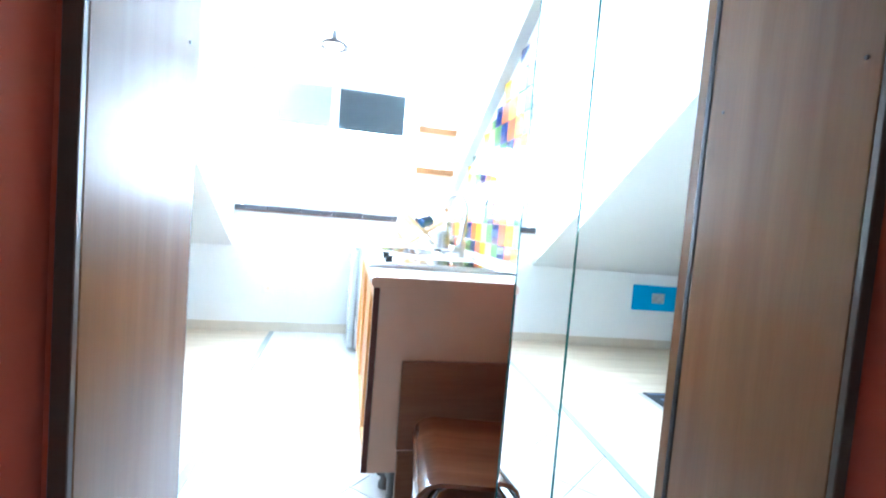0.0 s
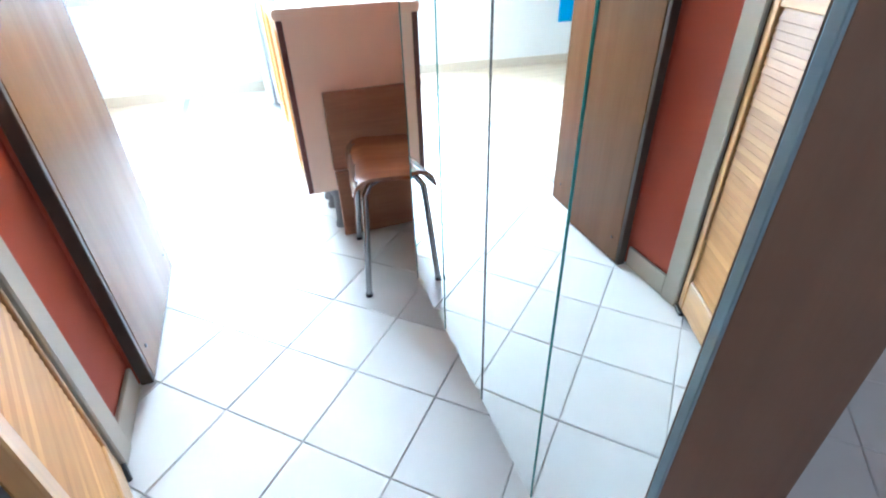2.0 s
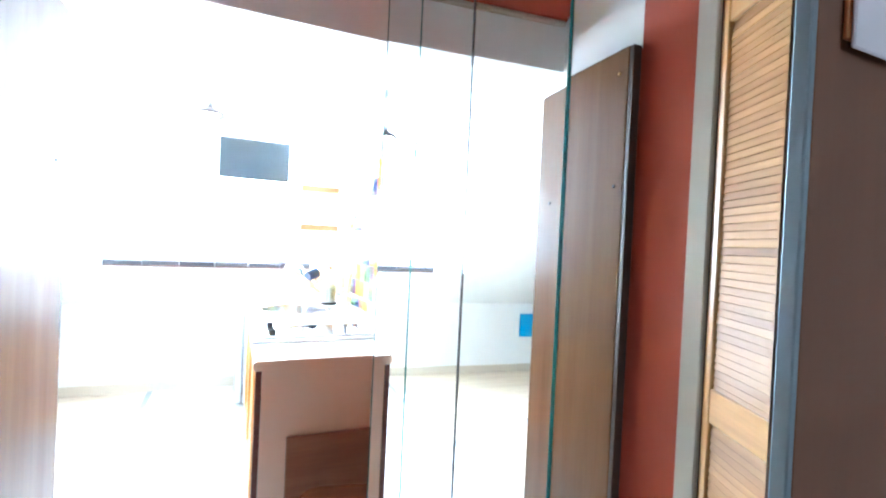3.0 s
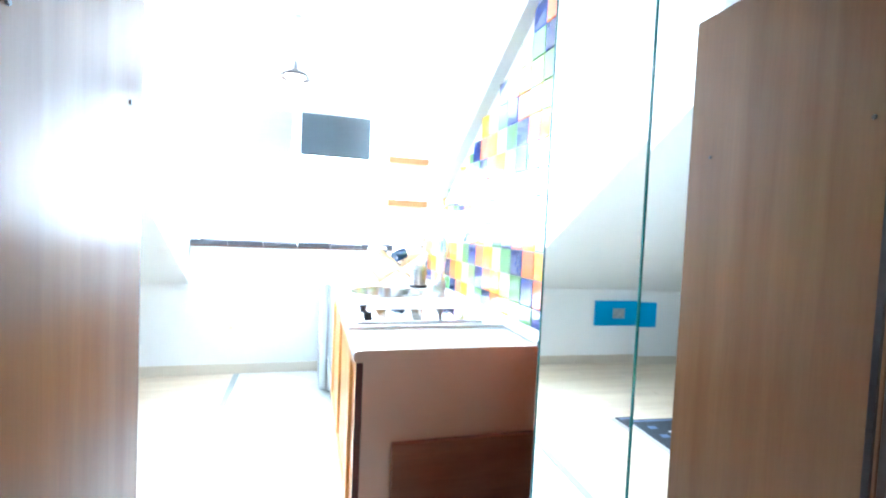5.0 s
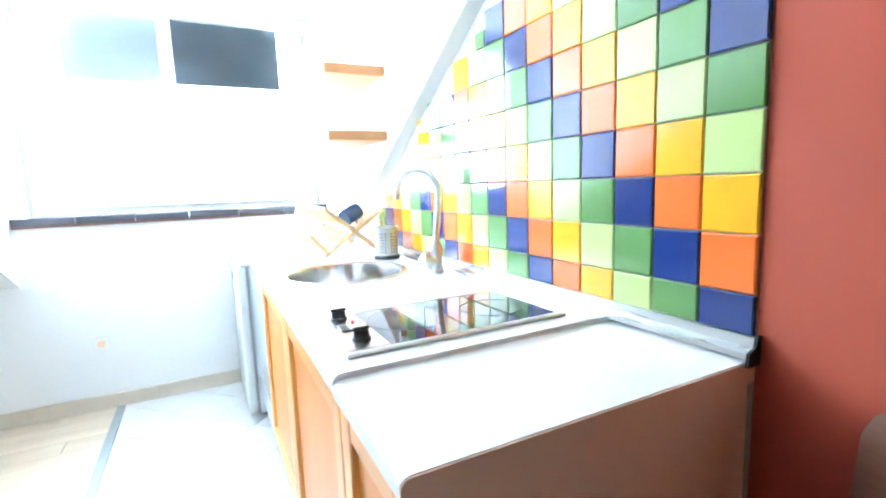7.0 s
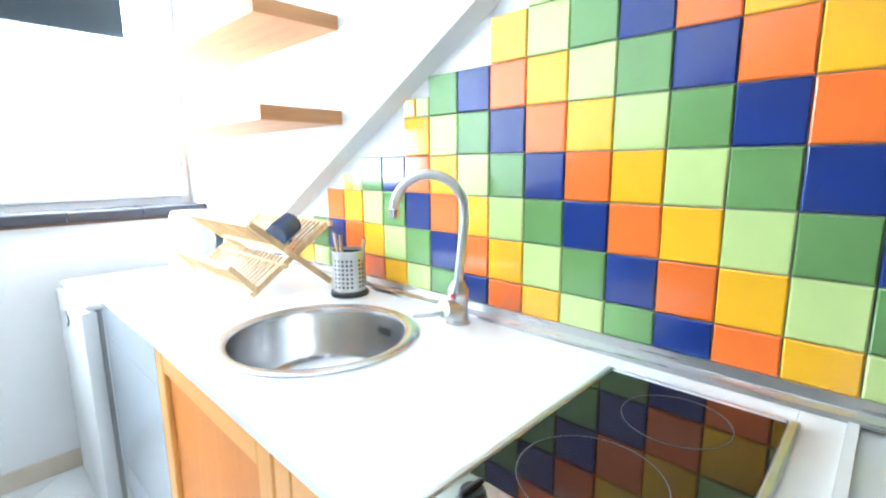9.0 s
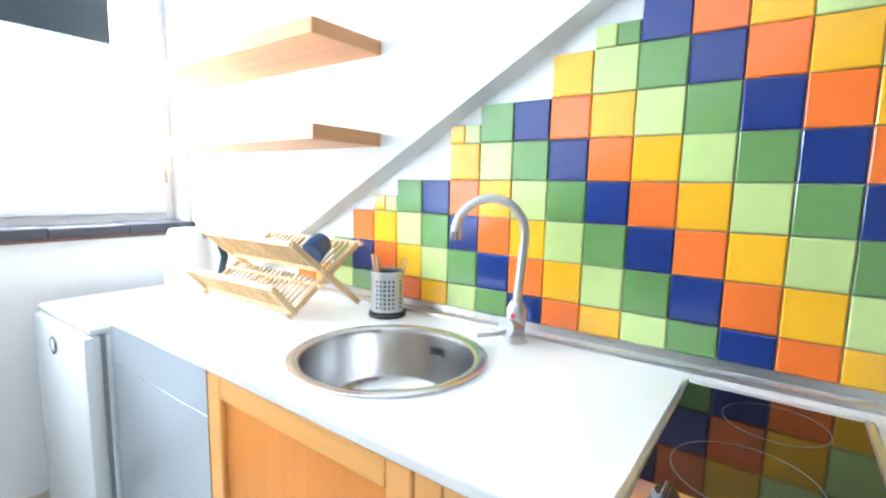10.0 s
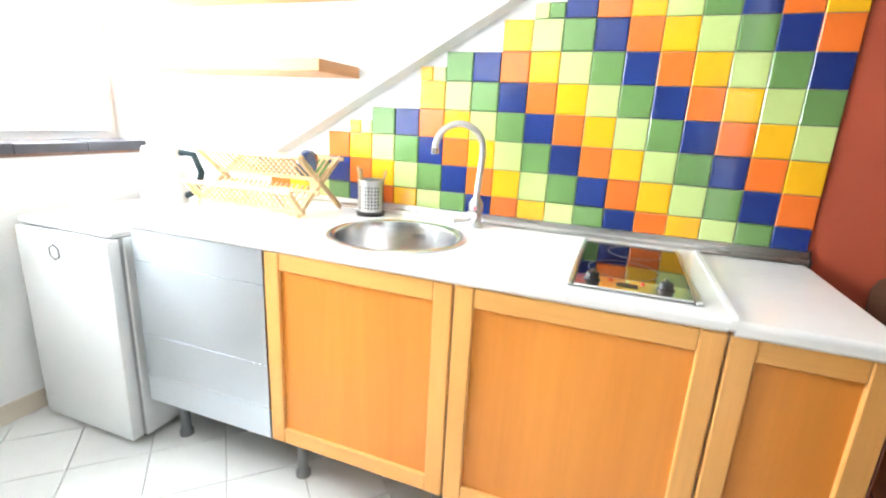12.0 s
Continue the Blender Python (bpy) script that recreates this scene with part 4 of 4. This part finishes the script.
cutlery_pot()
for x, y, lean, h in ((-0.118, 1.485, 12, 0.165), (-0.085, 1.46, -16, 0.155), (-0.10, 1.50, 6, 0.158)):
    sp = thing("wooden_spoon", "pale wooden spoon handle standing in the cutlery holder", "spoon", (x, y, TOP + 0.018), group="spoons in the holder")
    part("shaft", tube([(0, 0, 0), (0.0, math.tan(radians(lean)) * h * 0.5, h * 0.5), (0, math.tan(radians(lean)) * h, h)], 0.005, 8), M_BAMBOO, sp, smooth=True)


def kettle():
    t = thing("kettle", "white plastic jug kettle with dark handle standing on the fridge", "kettle", (-0.235, 2.40, 0.8525))
    t.scale = (1.22, 1.22, 1.22)
    part("power_base", turned([(0.078, 0.0), (0.078, 0.012), (0.070, 0.020), (0.0001, 0.020)], 30), M_PLASTIC, t, smooth=True)
    part("body", turned([(0.074, 0.021), (0.076, 0.05), (0.068, 0.16), (0.062, 0.20), (0.056, 0.212), (0.0001, 0.216)], 36), M_PLASTIC, t, smooth=True)
    part("handle", tube([(0.02, -0.062, 0.195), (0.035, -0.105, 0.19), (0.045, -0.125, 0.13), (0.04, -0.105, 0.06), (0.02, -0.072, 0.045)], 0.012), M_TEAL, t, "dark teal grip", smooth=True)
    part("spout", prism([(0.05, 0.15), (0.085, 0.205), (0.045, 0.205)], 'x', -0.012, 0.012), M_PLASTIC, t)
    return t


kettle()
for z, y1 in ((1.434, END_Y - 0.001), (1.706, END_Y - 0.001)):
    s = thing("wall_shelf", "thick beech wall shelf fixed in the dormer corner", "shelf", group="wall shelves")
    part("board", box(-0.305, DORM_R - 0.0005, 1.560, y1, z - 0.020, z + 0.021, 0.002), M_SHELF, s)
    part("end_band", box(-0.305, DORM_R - 0.0005, 1.5575, 1.5597, z - 0.020, z + 0.021, 0.0005), M_SHELFEND, s, "darker end grain edge")


# ---------------------------------------------------------------- windows
def window(x0, x1, with_handles):
    t = thing("window_1", "white two-sash dormer window flooded with daylight", "window", kind="structure")
    ya, yb = END_Y + 0.14, END_Y + 0.20
    f = 0.040
    def frame_box(a, c, z0, z1, w, y0, y1, name, parent):
        p = part(name, box(a, a + w, y0, y1, z0, z1, 0.004), M_UPVC, parent)
        box_list = [(c - w, c, z0, z1), (a + w, c - w, z0, z0 + w), (a + w, c - w, z1 - w, z1)]
        for q in box_list:
            part(name, box(q[0], q[1], y0, y1, q[2], q[3], 0.004), M_UPVC, parent)
        return p
    frame_box(x0, x1, WIN_Z0 + 0.02, WIN_Z1, f, ya, yb, "window_frame", t)
    mid = (x0 + x1) / 2 - 0.055
    for a, c in ((x0 + f, mid - 0.002), (mid + 0.002, x1 - f)):
        frame_box(a, c, WIN_Z0 + 0.02 + f, WIN_Z1 - f, 0.034, ya - 0.02, yb - 0.012, "sash", t)
        g = part("pane", box(a + 0.0345, c - 0.0345, ya + 0.012, ya + 0.018, WIN_Z0 + 0.0545 + f, WIN_Z1 - f - 0.0345), M_GLASS, t, "clear glass pane")
        g.visible_shadow = False
        for z in (WIN_Z0 + 0.20, WIN_Z1 - 0.16):
            part("hinge", cyl(0.007, 0.007, 0.06, pose(a + 0.004 if a < mid - 0.01 else c - 0.004, ya - 0.028, z), 10), M_SEAL, t, "grey hinge")
    if with_handles:
        part("handle", box(mid - 0.045, mid - 0.03, ya - 0.06, ya - 0.045, 1.55, 1.66, 0.004), M_UPVC, t)
    return t


window(*WINS[0], True)
window(*WINS[1], False)


def sill(x0, x1):
    t = thing("window_sill", "dark stained window sill of short worn boards", "sill", kind="structure")
    n = 6
    for i in range(n):
        a, c = x0 + (x1 - x0) * i / n, x0 + (x1 - x0) * (i + 1) / n
        h = WIN_Z0 + 0.024 + 0.003 * (i % 2)
        out = [(END_Y + 0.138, WIN_Z0 + 0.001), (END_Y - 0.002, WIN_Z0 + 0.001), (END_Y - 0.002, WIN_Z0 - 0.014), (END_Y - 0.036, WIN_Z0 - 0.014), (END_Y - 0.036, h - 0.004), (END_Y - 0.032, h), (END_Y + 0.138, h)]
        part("board", prism(out, 'x', a + 0.003, c - 0.003), M_SILL, t)
    part("edge", box(x0, x1, END_Y - 0.030, END_Y - 0.0015, WIN_Z0 - 0.028, WIN_Z0 - 0.0145, 0.003), M_SILLEDGE, t, "brown front edge")
    return t


sill(DORM_L + 0.005, DORM_R - 0.003)
sill(DORM2_L + 0.005, DORM2_R - 0.005)

# awning seen through the kitchen window
aw = thing("awning", "dark slate and pale grey awning boards outside the window", "awning")
part("dark_board", box(-0.888, -0.245, 3.00, 3.03, 1.885, 2.292, 0.004), M_ROOF, aw, "dark slate board")
part("pale_board", box(-1.42, -0.8885, 3.00, 3.03, 1.885, 2.285, 0.004), M_ROOF2, aw, "pale grey board")
part("hanger", box(-1.36, -1.33, 3.00, 3.03, 2.2855, 2.318), M_ROOF2, aw)
part("hanger", box(-0.30, -0.27, 3.00, 3.03, 2.2905, 2.318), M_ROOF2, aw)


def pendant():
    t = thing("pendant_lamp", "small pendant lamp with a brown ring and glass bowl", "lamp", (-0.88, 1.25, 2.37))
    part("ceiling_rose", turned([(0.035, -0.001), (0.034, -0.02), (0.012, -0.055), (0.008, -0.07)], 24), M_STEEL, t, smooth=True)
    part("cord", tube([(0, 0, -0.06), (0, 0, -0.235)], 0.003, 8), M_LEG, t)
    part("cap", turned([(0.004, -0.225), (0.010, -0.235), (0.016, -0.266)], 20), M_LEG, t, "grey lamp cap", smooth=True)
    part("shade", turned([(0.010, -0.265), (0.022, -0.275), (0.060, -0.292), (0.082, -0.312), (0.083, -0.322), (0.078, -0.318), (0.058, -0.300), (0.020, -0.285)], 30, caps=False), M_DARKWOOD, t, "dark brown dish shade", smooth=True)
    part("bulb", turned([(0.050, -0.306), (0.052, -0.316), (0.040, -0.326), (0.0001, -0.330)], 30), M_BULB, t, "glowing white bulb", smooth=True)
    return t


pendant()
so = thing("wall_socket", "white double wall socket under the window", "socket")
part("plate", box(-1.41, -1.33, END_Y - 0.011, END_Y - 0.001, 0.345, 0.425, 0.003), M_PLASTIC, so)
part("recess", cyl(0.020, 0.020, 0.002, pose(-1.37, END_Y - 0.0112, 0.385, 90, 0, 0), 18), M_LAMINATE, so)

# ---------------------------------------------------------------- far part of the room, seen in the mirror
bp = thing("blue_wall_panel", "bright blue wall panel with a small grey label", "wall panel")
part("board", box(-3.13, -2.61, END_Y - 0.03, END_Y - 0.001, 0.385, 0.635, 0.004), M_BLUE, bp)
part("label", box(-2.935, -2.805, END_Y - 0.033, END_Y - 0.0305, 0.46, 0.56), M_PHOTO, bp, "grey label")


def heater():
    t = thing("gas_heater", "cream enamel cabinet heater with a front grille", "heater")
    x0, x1, y0, y1 = -3.62, -3.12, 1.78, 2.10
    part("body", box(x0, x1, y0, y1, 0.03, 0.68, 0.012, 2), M_HEATER, t, smooth=True)
    for i in range(7):
        part("grille_bar", box(x0 + 0.05, x1 - 0.05, y0 - 0.008, y0 - 0.001, 0.08 + i * 0.018, 0.088 + i * 0.018), M_SEAL, t)
    part("side_handle", box(x1 + 0.001, x1 + 0.006, y0 + 0.10, y0 + 0.20, 0.25, 0.36, 0.002), M_SEAL, t)
    for x in (x0 + 0.06, x1 - 0.06):
        for y in (y0 + 0.05, y1 - 0.05):
            part("castor", cyl(0.02, 0.02, 0.03, pose(x, y, 0), 14), M_BLACK, t)
    return t


heater()
for x, w in ((-3.22, 0.13), (-3.40, 0.15)):
    ph = thing("photo_frame", "black framed photograph standing on the heater", "photo frame", (x, 1.90, 0.68), group="photos on the heater")
    tilt = Matrix.Rotation(radians(-12), 4, 'X')
    part("frame", box(-w / 2, w / 2, -0.008, 0.008, 0.002, 0.20, 0.002, m=tilt), M_BLACK, ph)
    part("mat", box(-w / 2 + 0.012, w / 2 - 0.012, -0.0105, -0.0085, 0.014, 0.188, m=tilt), M_PAPER, ph)
    part("photograph", box(-w / 2 + 0.03, w / 2 - 0.03, -0.0125, -0.011, 0.04, 0.16, m=tilt), M_PHOTO, ph)
    part("stand", box(-0.015, 0.015, 0.010, 0.055, 0.001, 0.05, 0.002), M_BLACK, ph)


def rug():
    t = thing("rug", "dark patterned wool rug with crimson medallions and fringe", "rug", (-2.68, 1.10, 0.0))
    part("pile", box(-0.66, 0.66, -0.34, 0.34, 0.0035, 0.012, 0.002), M_RUG, t)
    for cx in (-0.33, 0.33):
        med = part("medallion", box(cx - 0.17, cx + 0.17, -0.14, 0.14, 0.0122, 0.0130), M_RUGPALE, t, "pale stepped medallion")
        part("medallion_field", box(cx - 0.145, cx + 0.145, -0.115, 0.115, 0.0131, 0.0137), M_RUGRED, med, "crimson field")
        part("medallion_ring", box(cx - 0.09, cx + 0.09, -0.07, 0.07, 0.0138, 0.0143), M_RUGPALE, med)
        part("medallion_heart", box(cx - 0.07, cx + 0.07, -0.05, 0.05, 0.0144, 0.0148), M_RUGRED, med)
        for dx in (-0.24, 0.24):
            for dy in (-0.2, -0.07, 0.07, 0.2):
                part("hook_motif", box(cx + dx - 0.028, cx + dx + 0.028, dy - 0.022, dy + 0.022, 0.0122, 0.0130), M_RUGBLUE, t, "blue-grey hook motif")
    for s in (-1, 1):
        part("border", box(-0.64, 0.64, s * 0.31 - 0.012, s * 0.31 + 0.012, 0.0122, 0.0130), M_RUGBLUE, t)
        part("fringe", box(s * 0.661, s * 0.70, -0.335, 0.335, 0.0035, 0.006), M_RUGPALE, t, "pale fringe")
    return t


rug()


# ---------------------------------------------------------------- pieces: wall tiles, floor tiles, planks
def tile_mesh(w, h, colour):
    b = bmesh.new()
    g = 0.0012
    x0, x1 = 0.0035, -0.0075
    o = [(g, g), (w - g, g), (w - g, h - g), (g, h - g)]
    e = 0.0028
    i = [(g + e, g + e), (w - g - e, g + e), (w - g - e, h - g - e), (g + e, h - g - e)]
    va = [b.verts.new((x0, *p)) for p in o]
    vb = [b.verts.new((x1 + 0.0022, *p)) for p in o]
    vc = [b.verts.new((x1, *p)) for p in i]
    for k in range(4):
        j = (k + 1) % 4
        b.faces.new((va[k], va[j], vb[j], vb[k]))
        b.faces.new((vb[k], vb[j], vc[j], vc[k]))
    b.faces.new(vc)
    return mesh_of("tile", b, M_TILES[colour])


FULL = [tile_mesh(P, P, k) for k in range(5)]
HALF = [tile_mesh(P / 2, P / 2, k) for k in range(5)]
LOW = [tile_mesh(P, P * 0.70, k) for k in range(5)]
grout = bmesh.new()
rng = random.Random(4)


def lay(mesh, y, z):
    ob = new("tile", mesh)
    ob.location = (0, y, z)
    ob.rotation_euler = (0, radians(rng.uniform(-0.35, 0.35)), radians(rng.uniform(-0.35, 0.35)))
    ob.parent = wall_tiled


for c in range(20):
    r = 0
    lim = slope_r((c + 1) * P) + 0.008
    lay(LOW[c % 5], c * P, ZB - 0.70 * P)
    top = ZB
    r = 1
    while ZB + r * P <= lim and ZB + r * P < 2.30:
        lay(FULL[(c - r) % 5], c * P, ZB + (r - 1) * P)
        top = ZB + r * P
        r += 1
    if c in (8, 12, 15):
        for k in (0, 1):
            if top + P / 2 < slope_r((c + 1) * P) + 0.03:
                lay(HALF[((1, 2) if c == 8 else (2, 3))[k]], c * P + k * P / 2, top)
    box(0.0005, 0.0038, c * P, (c + 1) * P, TOP + 0.02, top, into=grout)
part("tile_grout", grout, M_TGROUT, wall_tiled, "dark recessed grout")


def clip(poly, x0, x1, y0, y1):
    for axis, lim, keep in ((0, x0, 1), (0, x1, -1), (1, y0, 1), (1, y1, -1)):
        out = []
        for i, a in enumerate(poly):
            c = poly[(i + 1) % len(poly)]
            ina, inc = keep * (a[axis] - lim) >= 0, keep * (c[axis] - lim) >= 0
            if ina:
                out.append(a)
            if ina != inc:
                f = (lim - a[axis]) / (c[axis] - a[axis])
                out.append((a[0] + f * (c[0] - a[0]), a[1] + f * (c[1] - a[1])))
        poly = out
        if len(poly) < 3:
            return []
    return poly


def slab_mesh(poly, z0, z1, material):
    cx, cy = sum(p[0] for p in poly) / len(poly), sum(p[1] for p in poly) / len(poly)
    b = bmesh.new()
    e = 0.002
    def inward(p, d):
        v = Vector((cx - p[0], cy - p[1]))
        n = max(v.length, 1e-6)
        return (p[0] + v.x / n * d, p[1] + v.y / n * d)
    lo = [b.verts.new((*p, z0)) for p in poly]
    md = [b.verts.new((*p, z1 - 0.0015)) for p in poly]
    hi = [b.verts.new((*inward(p, e), z1)) for p in poly]
    n = len(poly)
    for i in range(n):
        j = (i + 1) % n
        b.faces.new((lo[i], lo[j], md[j], md[i]))
        b.faces.new((md[i], md[j], hi[j], hi[i]))
    b.faces.new(hi)
    return mesh_of("tile", b, material)


S = 0.184                                # half diagonal of a floor tile
FX, FY = -0.657, -0.845                  # a crossing of the joints
gap = 0.0024
diamond = [(S - gap, 0), (0, S - gap), (-S + gap, 0), (0, -S + gap)]
whole = slab_mesh(diamond, -0.0075, 0.0, M_FLOOR)


def floor_tiles(x0, x1, y0, y1):
    for i in range(-30, 31):
        for j in range(-30, 31):
            if (i + j) % 2 == 0:
                continue
            cx, cy = FX + i * S, FY + j * S
            if cx < x0 - S or cx > x1 + S or cy < y0 - S or cy > y1 + S:
                continue
            inside = x0 <= cx - S and cx + S <= x1 and y0 <= cy - S and cy + S <= y1
            if inside:
                ob = new("tile", whole)
            else:
                poly = clip([(cx + p[0], cy + p[1]) for p in diamond], x0, x1, y0, y1)
                if len(poly) < 3:
                    continue
                area2 = abs(sum(a[0] * c[1] - c[0] * a[1] for a, c in zip(poly, poly[1:] + poly[:1])))
                if area2 < 0.0008:
                    continue
                ob = new("tile", slab_mesh([(p[0] - cx, p[1] - cy) for p in poly], -0.0075, 0.0, M_FLOOR))
            ob.location = (cx, cy, 0)
            ob.parent = ground


floor_tiles(-1.294, 0.0, ROOM_Y0, END_Y)
floor_tiles(WALL_LX, HALL_R, -2.7, ROOM_Y0 - 0.0005)

plank = mesh_of("plank", box(-0.5985, 0.5985, -0.0615, 0.0615, -0.0075, 0.0, 0.0015), M_PLANK)
for k, y in enumerate(np.arange(ROOM_Y0 + 0.062, END_Y - 0.02, 0.124)):
    off = (k * 0.37) % 1.2
    for i in range(-1, 5):
        x1 = -1.3365 - i * 1.2 + off
        x0 = x1 - 1.197
        a, c = max(x0, ROOM_L), min(x1, -1.3365)
        if c - a < 0.05:
            continue
        if c - a > 1.19:
            ob = new("plank", plank)
        else:
            h = (c - a) / 2
            ob = new("plank", mesh_of("plank", box(-h, h, -0.0615, 0.0615, -0.0075, 0.0, 0.0015), M_PLANK))
        ob.location = ((a + c) / 2, float(y), 0)
        ob.parent = ground
